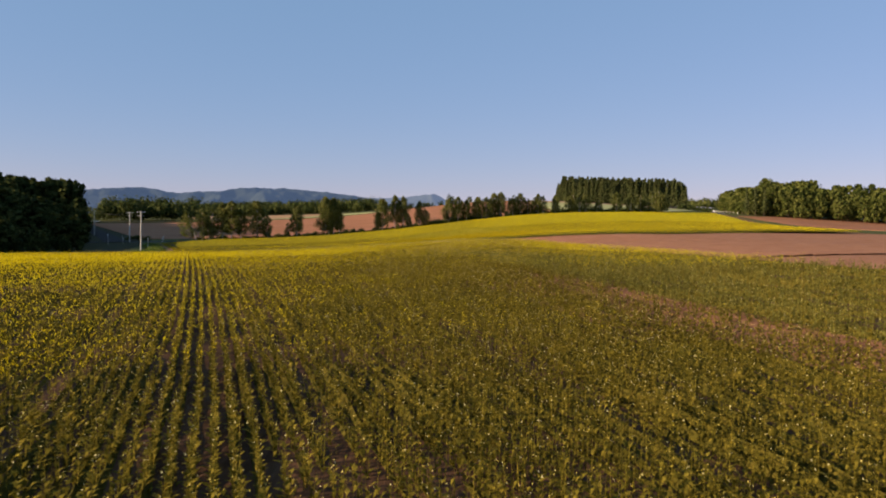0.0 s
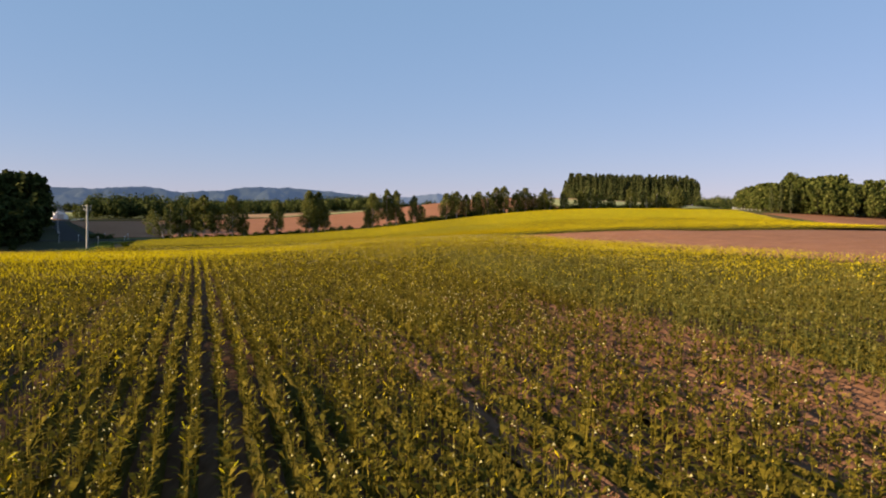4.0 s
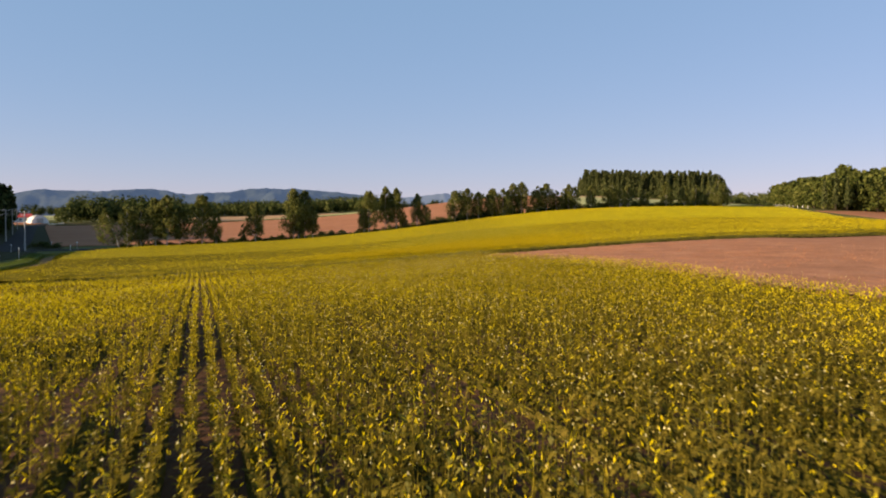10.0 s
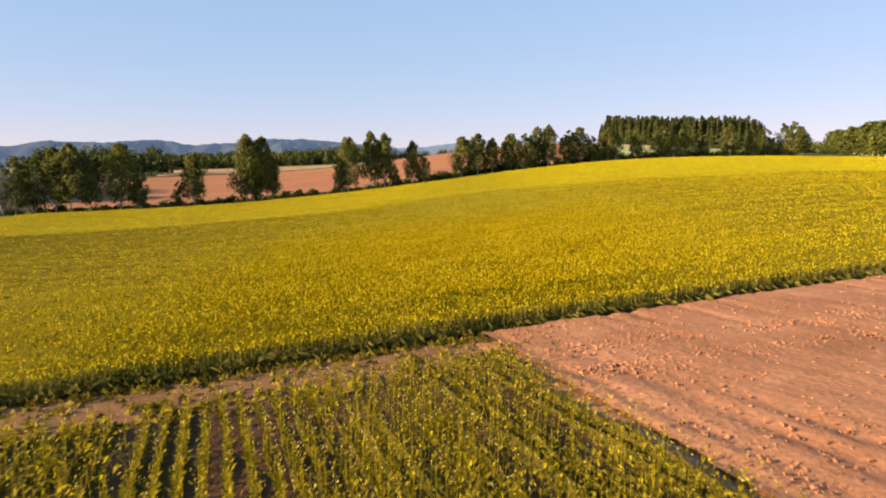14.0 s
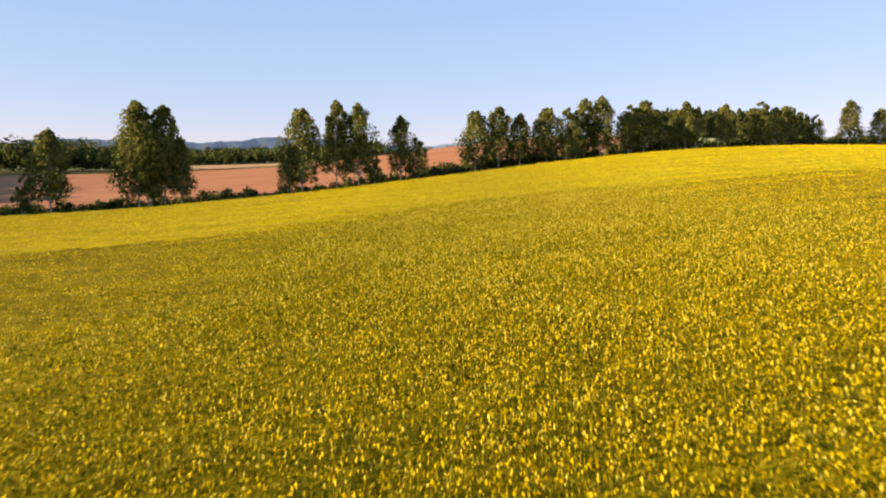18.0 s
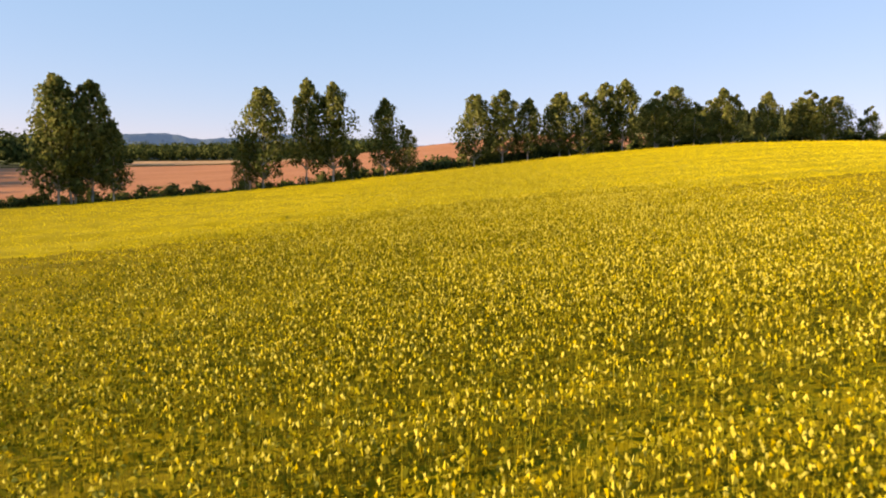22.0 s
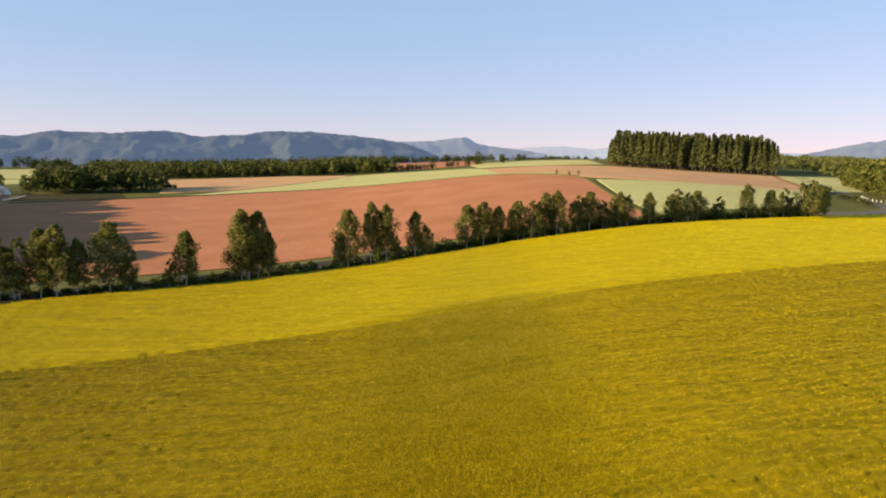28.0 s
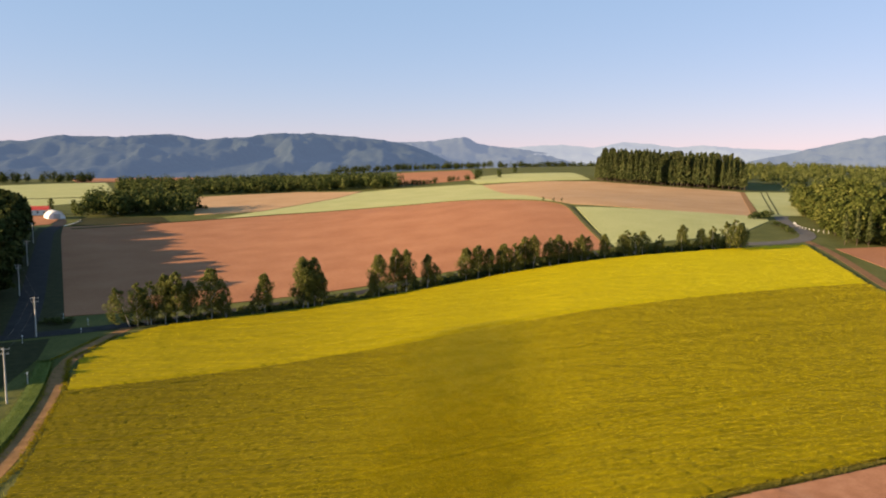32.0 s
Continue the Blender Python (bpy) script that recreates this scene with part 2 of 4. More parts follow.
M_ROOF_DARK = material("dark_metal_roof", [(.05, .05, .055), (.08, .08, .09), (.12, .12, .13)], .8, rough=.5, bump=.05)
M_GLASS = material("dark_window_glass", [(.02, .025, .03), (.035, .04, .05), (.05, .06, .07)], .8, rough=.08, bump=0)
M_WIRE = material("dark_wire", [(.03, .03, .03), (.05, .05, .05), (.07, .07, .07)], 1, rough=.6, bump=0)


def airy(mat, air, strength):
    """Gives far mountains a blue glow that stands in for kilometres of hazy air."""
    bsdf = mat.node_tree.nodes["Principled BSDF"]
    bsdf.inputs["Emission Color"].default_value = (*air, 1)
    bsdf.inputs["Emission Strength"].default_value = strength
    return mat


# Haze is put into these materials as emission, more for the paler ranges.
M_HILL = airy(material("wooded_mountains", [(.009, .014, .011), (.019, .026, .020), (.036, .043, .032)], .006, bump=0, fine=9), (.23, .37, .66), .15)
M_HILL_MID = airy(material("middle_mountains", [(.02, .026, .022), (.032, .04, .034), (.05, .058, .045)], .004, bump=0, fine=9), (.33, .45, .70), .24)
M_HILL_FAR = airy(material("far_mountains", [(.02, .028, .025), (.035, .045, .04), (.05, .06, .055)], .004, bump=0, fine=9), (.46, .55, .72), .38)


def mesh_object(name, verts, faces, mats, parent=None, smooth=False, slots=None):
    me = bpy.data.meshes.new(name)
    verts = np.asarray(verts, np.float32).reshape(-1, 3)
    faces = np.asarray(faces, np.int32)
    k = faces.shape[1]
    me.vertices.add(len(verts))
    me.vertices.foreach_set("co", verts.ravel())
    me.loops.add(faces.size)
    me.loops.foreach_set("vertex_index", faces.ravel())
    me.polygons.add(len(faces))
    me.polygons.foreach_set("loop_start", np.arange(0, faces.size, k, dtype=np.int32))
    for m in mats:
        me.materials.append(m)
    if slots is not None:
        me.polygons.foreach_set("material_index", np.asarray(slots, np.int32))
    me.polygons.foreach_set("use_smooth", np.full(len(faces), smooth, dtype=bool))
    me.update()
    me.validate()
    ob = new(name, me)
    if parent:
        ob.parent = parent
    return ob


def part(name, bm, mat, parent, label=""):
    me = bpy.data.meshes.new(name)
    bm.to_mesh(me)
    bm.free()
    me.materials.append(mat)
    ob = new(name, me)
    ob.parent = parent
    return tagged(ob, label)


# ---- ground ----
def ground_sheet():
    def axis(fine, step, far):
        a = list(np.arange(-fine[0], fine[1] + 1, step))
        d, p = step, a[-1]
        while p < far:
            d *= 1.25
            p += d
            a.append(p)
        d, p = step, a[0]
        while p > -far:
            d *= 1.25
            p -= d
            a.insert(0, p)
        return np.array(a)
    us, vs = axis((120, 460), 4.0, 9000), axis((80, 760), 4.0, 9000)
    U, V = np.meshgrid(us, vs)
    X, Y = xy(U, V)
    Z = height_uv(U, V)
    n, m = U.shape
    idx = np.arange(n * m).reshape(n, m)
    F = np.stack([idx[:-1, :-1], idx[:-1, 1:], idx[1:, 1:], idx[1:, :-1]], -1).reshape(-1, 4)
    ob = mesh_object("ground", np.stack([X, Y, Z], -1), F, [M_GRASS], smooth=True)
    return tagged(ob, "rolling green grassland between the farm fields", "ground", kind="structure")


def field(name, corners, mat, lift, label, category="field", cell=6.0, kind="structure"):
    """A convex patch of land over the ground, its corners given as u, v."""
    c = np.array(corners, float)
    lo, hi = c.min(0) - .01, c.max(0) + .01
    nu, nv = max(2, int((hi[0] - lo[0]) / cell)), max(2, int((hi[1] - lo[1]) / cell))
    bm = bmesh.new()
    us, vs = np.linspace(lo[0], hi[0], nu + 1), np.linspace(lo[1], hi[1], nv + 1)
    grid = [[bm.verts.new((u, v, 0)) for u in us] for v in vs]
    for j in range(nv):
        for i in range(nu):
            bm.faces.new((grid[j][i], grid[j][i + 1], grid[j + 1][i + 1], grid[j + 1][i]))
    area = sum(c[k][0] * c[k - 1][1] - c[k - 1][0] * c[k][1] for k in range(len(c)))
    for k in range(len(c)):
        a, b = c[k - 1], c[k]
        d = b - a
        out = Vector((d[1], -d[0], 0)) * (-1 if area > 0 else 1)
        bmesh.ops.bisect_plane(bm, geom=bm.verts[:] + bm.edges[:] + bm.faces[:], plane_co=(a[0], a[1], 0), plane_no=out, clear_outer=True)
    for v in bm.verts:
        u, w = v.co.x, v.co.y
        x, y = xy(u, w)
        v.co = (x, y, float(height_uv(u, w)) + lift)
    bmesh.ops.recalc_face_normals(bm, faces=bm.faces[:])
    if sum(f.normal.z for f in bm.faces) < 0:
        bmesh.ops.reverse_faces(bm, faces=bm.faces[:])
    # a low bank round the edge, down into the ground
    rim = [e for e in bm.edges if e.is_boundary]
    for e in rim:
        e.smooth = False
    ext = bmesh.ops.extrude_edge_only(bm, edges=rim)["geom"]
    for v in ext:
        if isinstance(v, bmesh.types.BMVert):
            v.co.z -= lift + .4
    for f in bm.faces:
        f.smooth = True
    me = bpy.data.meshes.new(name)
    bm.to_mesh(me)
    bm.free()
    me.materials.append(mat)
    return tagged(new(name, me), label, category, kind=kind)


def ribbon(name, line, width, mat, lift, label, category, kind="structure"):
    """A road or track along points given as u, v."""
    pts = []
    for (a, b) in zip(line[:-1], line[1:]):
        n = max(1, int(math.dist(a, b) / 5))
        pts += [(a[0] + (b[0] - a[0]) * k / n, a[1] + (b[1] - a[1]) * k / n) for k in range(n)]
    p = np.array(pts + [line[-1]])
    for _ in range(6):
        p[1:-1] = (p[:-2] + 2 * p[1:-1] + p[2:]) / 4
    d = np.gradient(p, axis=0)
    d /= np.linalg.norm(d, axis=1)[:, None]
    side = np.stack([-d[:, 1], d[:, 0]], 1)
    offs = (-.5, -.49, -.25, 0, .25, .49, .5)
    V = []
    for k, o in enumerate(offs):
        q = p + side * o * width
        x, y = xy(q[:, 0], q[:, 1])
        z = height_uv(q[:, 0], q[:, 1]) + (lift if 0 < k < 6 else -.3)
        V.append(np.stack([x, y, z], 1))
    V = np.stack(V, 1)
    n = len(p)
    idx = np.arange(n * 7).reshape(n, 7)
    F = np.stack([idx[:-1, :-1], idx[1:, :-1], idx[1:, 1:], idx[:-1, 1:]], -1).reshape(-1, 4)[:, ::-1]
    return tagged(mesh_object(name, V, F, [mat]), label, category, kind=kind)


ground_sheet()
field("field_soil", [(52.9, 116.5), (150, 116.5), (150, -70), (30.6, -70)], M_SOIL_NEAR, .06, "bare red-brown ploughed field beside the flowering crop", cell=3.0)
def ploughed(name, label):
    """The near end of the bare field: furrows and clods."""
    rng = np.random.default_rng(41)
    ws, qs = np.arange(36, 84, .14), np.arange(52, 124, .28)
    W, Q = np.meshgrid(ws, qs)
    U, V = uv(CR * W - SR * Q, SR * W + CR * Q)
    furrow, at = 0 * W, 36.5
    while at < 84:
        bend = .18 * (drift(0 * Q + at, Q, 18, 5) - .5) * 2
        furrow = furrow - rng.uniform(.02, .055) * (at < 57) * np.exp(-((W - at - bend) / rng.uniform(.09, .2)) ** 2) * np.clip(drift(0 * Q + at * 3, Q, 16, 11) * 2.6 - .6, 0, 1)
        at += rng.uniform(.5, 1.9)
    clod = rng.normal(0, .008, U.shape) + .022 * (drift(W, Q, 1.1, 6) - .5) + .06 * np.clip(drift(W, Q, 3.5, 7) - .55, 0, 1)
    Z = height_uv(U, V) + .17 - .22 * np.clip((W - 77) / 6, 0, 1) + furrow + clod
    X, Y = xy(U, V)
    n, m = U.shape
    idx = np.arange(n * m).reshape(n, m)
    ok = (U > 53.1 - (115 - V) * .12) & (V < 116.3)
    F = np.stack([idx[:-1, :-1], idx[:-1, 1:], idx[1:, 1:], idx[1:, :-1]], -1)[ok[:-1, :-1]].reshape(-1, 4)
    keep = np.unique(F)
    back = np.zeros(n * m, np.int64)
    back[keep] = np.arange(len(keep))
    return tagged(mesh_object(name, np.stack([X, Y, Z], -1).reshape(-1, 3)[keep], back[F], [M_SOIL_NEAR], smooth=True), label, "soil", kind="structure")


field("field_brown", [(10, 266), (-6, 451), (-9, 499), (55, 505), (106, 508), (150, 491), (190, 453), (208, 400), (213, 380), (211, 367), (176, 285), (167, 264)], M_SOIL, .16, "wide bare red-brown field behind the row of birches")
field("field_fallow", [(-6, 504), (-3, 547), (40, 539), (43, 505)], M_FALLOW_SHADE, .3, "dark weedy fallow plot between the brown field and the farm wood")
# These two dark sheets put the trees' shade into the ground colour.
field("crossing_shade", [(-70, 190), (5, 190), (8, 205), (8.5, 225), (12, 243), (-70, 238)], M_FALLOW_SHADE, .06, "slope beside the crossing, its shade put into the dark colour")
field("junction_shade", [(-70, 249), (12, 250), (13, 262), (6, 267), (-70, 267)], M_FALLOW_SHADE, .05, "ground round the road junction, darkened for the shade there")
field("farm_yard", [(-26, 512), (-17, 516), (-15, 545), (-22, 575), (-42, 575)], M_SOIL, .2, "bare earthen yard beside the farm hall")
field("field_grain_strip", [(62, 504), (197, 656), (222, 654), (272, 620), (276, 599), (215, 381)], M_GRAIN, .08, "pale green strip of young grain on the hill")
field("field_grain", [(215, 366), (170, 266), (225, 272), (270, 303), (280, 316), (272, 321)], M_GRAIN, .2, "pale green grain field beside the road")
field("field_beige", [(275, 600), (318, 586), (352, 562), (398, 468), (400, 458), (278, 317), (270, 320), (240, 342), (216, 368), (215, 381), (218, 400)], M_BEIGE, .12, "light brown field before the conifer wood")
field("field_grain_right", [(401, 458), (440, 449), (374, 384), (305, 319), (279, 317)], M_GRAIN, .2, "pale green grain field with two wheel tracks")
field("field_soil_right", [(236, 240), (300, 238), (300, 100), (180, 100)], M_SOIL, .08, "bare pale-brown field below the broadleaf wood")
field("field_green_far", [(-110, 635), (-57, 631), (-4, 690), (10, 777), (-8, 1050), (-60, 1040), (-140, 960)], M_GRAIN, .25, "far pale green field beyond the farm", cell=12)
field("field_beige_far", [(59, 543), (70, 709), (113, 716), (155, 709), (195, 658), (165, 612), (98, 542)], M_BEIGE, .3, "light brown field below the belt of trees", cell=12)
field("field_pink_far", [(238, 692), (300, 668), (345, 770), (420, 960), (340, 1010), (288, 850)], M_SOIL, .3, "far bare red-brown field on the rise", cell=16)
field("field_green_hill", [(275.5, 608), (319, 591), (354, 569), (396, 670), (374, 745), (300, 688)], M_GRAIN, .25, "pale green field on the hilltop", cell=12)
field("field_red_far", [(-40, 1060), (-60, 1250), (120, 1250), (110, 1060)], M_SOIL, .3, "far bare red-brown field before the valley", cell=20)
# The unseen end past u = -40 bends aside for the added trees.
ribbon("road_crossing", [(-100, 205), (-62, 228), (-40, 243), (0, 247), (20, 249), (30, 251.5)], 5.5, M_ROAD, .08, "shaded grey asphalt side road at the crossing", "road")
ribbon("road_bend", [(195, 258), (230, 253), (244, 257), (256, 269), (268, 287), (279, 306), (300, 326), (330, 346)], 5.5, M_ROAD_SUNLIT, .08, "asphalt road bending away past the wood, sunlight put into its pale colour", "road")
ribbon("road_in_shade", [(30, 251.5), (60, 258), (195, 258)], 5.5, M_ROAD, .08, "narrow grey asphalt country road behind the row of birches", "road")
# Verge coloured dark in place of the shade that falls on it.
ribbon("road_verge", [(1, 256), (0, 290), (-6, 380), (-11, 470), (-11, 500)], 19, M_FALLOW_SHADE, .04, "road verge with the forest shade put into its dark colour", "grass")
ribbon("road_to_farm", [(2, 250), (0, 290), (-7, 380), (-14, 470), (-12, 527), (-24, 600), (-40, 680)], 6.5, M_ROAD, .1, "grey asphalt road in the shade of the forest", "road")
ribbon("track_left", [(-3.2, 116), (0, 125), (11, 165), (13.5, 200), (12.5, 222), (20, 238), (26, 250)], 2.9, M_TRACK, .05, "dirt track along the edge of the yellow field", "track")
ribbon("verge", [(-40, 115.2), (20, 115.2), (54, 115.2)], 2.9, M_VERGE, .05, "narrow bare strip between the two crops", "track")
ribbon("track_right", [(153, 116), (180, 160), (206, 199), (230, 236), (240, 256)], 2.8, M_VERGE, .05, "grassy dirt track beside the yellow field", "track")
ribbon("grass_bank", [(4, 150), (8.5, 172), (10.5, 200), (10.2, 220)], 2.6, M_BANK, .55, "lit green grass bank beside the dirt track", "grass")
ribbon("boundary_ditch", [(-4, 486), (55, 503.5), (106, 509), (150, 492), (190, 454), (206, 398), (214, 381), (212, 367), (176, 284), (168, 266)], 1.7, M_DITCH, .5, "dark weedy strip between the brown and the green field", "field edge")
ribbon("beige_path", [(278, 319), (399, 458)], 3.0, M_TRACK, .26, "worn path across the light brown field", "track")
ribbon("field_hedge", [(-76, 735), (-12, 745)], 2.4, M_DITCH, .6, "thin dark hedge across the far green field", "hedge")
for off in (10, 13.5):
    ribbon("wheel_track", [(281 + off, 321 + off * .1), (399 + off * 1.3, 455)], .8, M_DITCH, .25, "dark wheel track through pale green grain", "wheel track")


# ---- crops ----
def drift(u, v, size, seed):
    """A smooth value between 0 and 1 over the land."""
    k = np.random.default_rng(seed)
    z = 0
    for _ in range(7):
        a, f, p = k.random() * 6.2832, (.5 + k.random()) * 6.2832 / size, k.random() * 6.2832
        z = z + np.sin((np.cos(a) * u + np.sin(a) * v) * f + p)
    return np.clip(.5 + z / 7, 0, 1)


def crop(name, label, u, v, size, tall, heads, flower, bloom, leaves, mats, seed):
    """Flowering stalks at u, v: crossed leafy stalks under some heads of blossom; bloom is the share of heads in flower."""
    rng = np.random.default_rng(seed)
    n = len(u)
    x, y = xy(u, v)
    z = height_uv(u, v)
    t = tall * (.8 + .36 * rng.random(n)) * np.minimum(1.25, size ** .5)
    ang = rng.random(n) * 2 * np.pi
    base = np.stack([x, y, z], 1)
    top = base + np.concatenate([rng.normal(0, .07, (n, 2)) * t[:, None], t[:, None]], 1)
    V, F, S = [], [], []
    off = 0
    for k in range(leaves):
        a = ang + k * 2.4
        w = (.011 if k < 2 else .085) * size * (.7 + .7 * rng.random(n))
        d = np.stack([np.cos(a) * w, np.sin(a) * w, np.zeros(n)], 1)
        f = .5 + .3 * rng.random((n, 1))
        if k < 2:
            V += [base - d * .4, base + (top - base) * f + d, top]
        else:
            root = base + (top - base) * (f - .35)
            V += [root, root + d * 1.2 + np.array([0, 0, .10]), root + d * 2.2 + np.stack([-d[:, 1], d[:, 0], 0 * w], 1) * .8]
        F.append(np.stack([np.arange(n) + off, np.arange(n) + off + n, np.arange(n) + off + 2 * n], 1))
        S.append(np.zeros(n))
        off += 3 * n
    for j in range(heads):
        has = np.where(bloom > rng.random(n))[0]
        m = len(has)
        s = (flower * size * np.ones(n))[has] * (.6 + .8 * rng.random(m))
        c = top[has] + rng.normal(0, 1, (m, 3)) * np.array([.055, .055, .07]) * (j > 0) * size[has][:, None] - np.array([0, 0, .05]) * j
        for k in range(5):
            a = ang[has] + k * 1.2566 + j * .7
            V.append(c + np.stack([np.cos(a) * s, np.sin(a) * s, rng.normal(-.25, .22, m) * s], 1))
        V.append(c + np.stack([rng.normal(0, .2, m) * s, rng.normal(0, .2, m) * s, s * .75], 1))
        i = np.arange(m) + off
        for k in range(5):
            F.append(np.stack([i + k * m, i + (k + 1) % 5 * m, i + 5 * m], 1))
            S.append(np.ones(m))
        off += 6 * m
    ob = mesh_object(name, np.concatenate(V), np.concatenate(F), mats, slots=np.concatenate(S))
    return tagged(ob, label, "crop", kind="stuff")


def blossom(name, label, u, v, tall, seed, scale=1.0):
    """Upright clusters of blossom above a closed crop."""
    rng = np.random.default_rng(seed)
    n = len(u)
    x, y = xy(u, v)
    z = height_uv(u, v) + tall + rng.normal(.05, .07, n)
    a = rng.random(n) * 6.2832
    w = .036 * scale * (.6 + .8 * rng.random(n))
    h = .135 * scale * (.6 + .8 * rng.random(n))
    c = np.stack([x, y, z], 1)
    side = np.stack([np.cos(a) * w, np.sin(a) * w, 0 * w], 1)
    out = np.stack([-np.sin(a) * w, np.cos(a) * w, 0 * w], 1)
    up = np.stack([rng.normal(0, .03, n), rng.normal(0, .03, n), h], 1)
    V = np.concatenate([c - side + up * .3, c - up * .4 + out * .6, c + side + up * .35, c + up + out * .3])
    i = np.arange(n)
    F = np.concatenate([np.stack([i, i + n, i + 3 * n], 1), np.stack([i + n, i + 2 * n, i + 3 * n], 1)])
    return tagged(mesh_object(name, V, F, [M_FLOWER]), label, "crop", kind="stuff")


def mustard_plants(name, label, u, v, size, tall, bloom, mats, seed):
    """Slim upright plants at u, v: a stalk, ascending leaves and a few small heads."""
    rng = np.random.default_rng(seed)
    n = len(u)
    x, y = xy(u, v)
    base = np.stack([x, y, height_uv(u, v)], 1)
    t = tall * (.75 + .45 * rng.random(n)) * np.minimum(1.2, size ** .5)
    top = base + np.concatenate([rng.normal(0, .05, (n, 2)) * t[:, None], t[:, None]], 1)
    turn = rng.random(n) * 6.2832
    V, F, S, off = [], [], [], 0
    d = np.stack([np.cos(turn), np.sin(turn), 0 * turn], 1) * (.010 * size)[:, None]
    V += [base - d, base + d, top]
    F.append(np.stack([np.arange(n) + k * n for k in range(3)], 1))
    S.append(np.zeros(n))
    off = 3 * n
    for k in range(5):
        a = turn + k * 2.4 + rng.normal(0, .3, n)
        f = ((k + .6 + .6 * rng.random(n)) / 5.8)[:, None]
        root = base + (top - base) * f
        reach = (.13 - .014 * k) * size * (.6 + .7 * rng.random(n))
        out = np.stack([np.cos(a), np.sin(a), 0 * a], 1)
        side = np.stack([-np.sin(a), np.cos(a), 0 * a], 1) * (reach * .27)[:, None]
        rise = (reach * (.35 + .8 * rng.random(n)))[:, None] * np.array([0, 0, 1.])
        mid = root + out * (reach * .45)[:, None] + rise * .6
        V += [root, mid + side, mid - side, root + out * reach[:, None] + rise * .75]
        i = np.arange(n) + off
        F += [np.stack([i, i + n, i + 2 * n], 1), np.stack([i + n, i + 3 * n, i + 2 * n], 1)]
        S.append(np.zeros(2 * n))
        off += 4 * n
    for j in range(2):
        has = np.where(bloom * (1 - .35 * j) > rng.random(n))[0]
        m = len(has)
        r = (.0105 * size)[has] * (.55 + .9 * rng.random(m))
        c = top[has] + rng.normal(0, 1, (m, 3)) * np.array([.035, .035, .03]) * j * size[has][:, None]
        for k in range(3):
            a = turn[has] + k * 2.0944 + j
            V.append(c + np.stack([np.cos(a) * r, np.sin(a) * r, -.3 * r], 1))
        V.append(c + np.stack([0 * r, 0 * r, r * 1.3], 1))
        i = np.arange(m) + off
        for k in range(3):
            F.append(np.stack([i + k * m, i + (k + 1) % 3 * m, i + 3 * m], 1))
            S.append(np.ones(m))
        off += 4 * m
    return tagged(mesh_object(name, np.concatenate(V), np.concatenate(F), mats, slots=np.concatenate(S)), label, "crop", kind="stuff")


def racemes(name, label, u, v, size, tall, mats, seed):
    """Rapeseed at u, v: a stalk with a leaf under an upright spindle of blossom."""
    rng = np.random.default_rng(seed)
    n = len(u)
    x, y = xy(u, v)
    base = np.stack([x, y, height_uv(u, v)], 1)
    t = tall * (.86 + .2 * rng.random(n))
    top = base + np.concatenate([rng.normal(0, .06, (n, 2)) * t[:, None], t[:, None]], 1)
    turn = rng.random(n) * 6.2832
    V, F, S = [], [], []
    d = np.stack([np.cos(turn), np.sin(turn), 0 * turn], 1) * (.011 * size)[:, None]
    V += [base - d, base + d, top]
    i = np.arange(n)
    F.append(np.stack([i, i + n, i + 2 * n], 1))
    off = 3 * n
    a = turn + 1.5
    reach = (.11 * size * (.6 + .8 * rng.random(n)))[:, None]
    out = np.stack([np.cos(a), np.sin(a), .5 + 0 * a], 1)
    side = np.stack([-np.sin(a), np.cos(a), 0 * a], 1)
    root = base + (top - base) * (.45 + .4 * rng.random((n, 1)))
    V += [root + side * reach * .22, root - side * reach * .22, root + out * reach]
    F.append(np.stack([i + off, i + off + n, i + off + 2 * n], 1))
    off += 3 * n
    S.append(np.zeros(2 * n))
    r = .0205 * size * (.6 + .75 * rng.random(n))
    h = .050 * size * (.55 + .8 * rng.random(n))
    lean = (top - base) / t[:, None]
    for k in range(3):
        a = turn + k * 2.0944
        V.append(top + np.stack([np.cos(a) * r, np.sin(a) * r, rng.normal(0, .2, n) * h], 1))
    V += [top + lean * (h * .62)[:, None], top - lean * (h * .6)[:, None]]
    for k in range(3):
        for tip in (3, 4):
            F.append(np.stack([i + off + k * n, i + off + (k + 1) % 3 * n, i + off + tip * n], 1))
            S.append(np.ones(n))
    return tagged(mesh_object(name, np.concatenate(V), np.concatenate(F), mats, slots=np.concatenate(S)), label, "crop", kind="stuff")


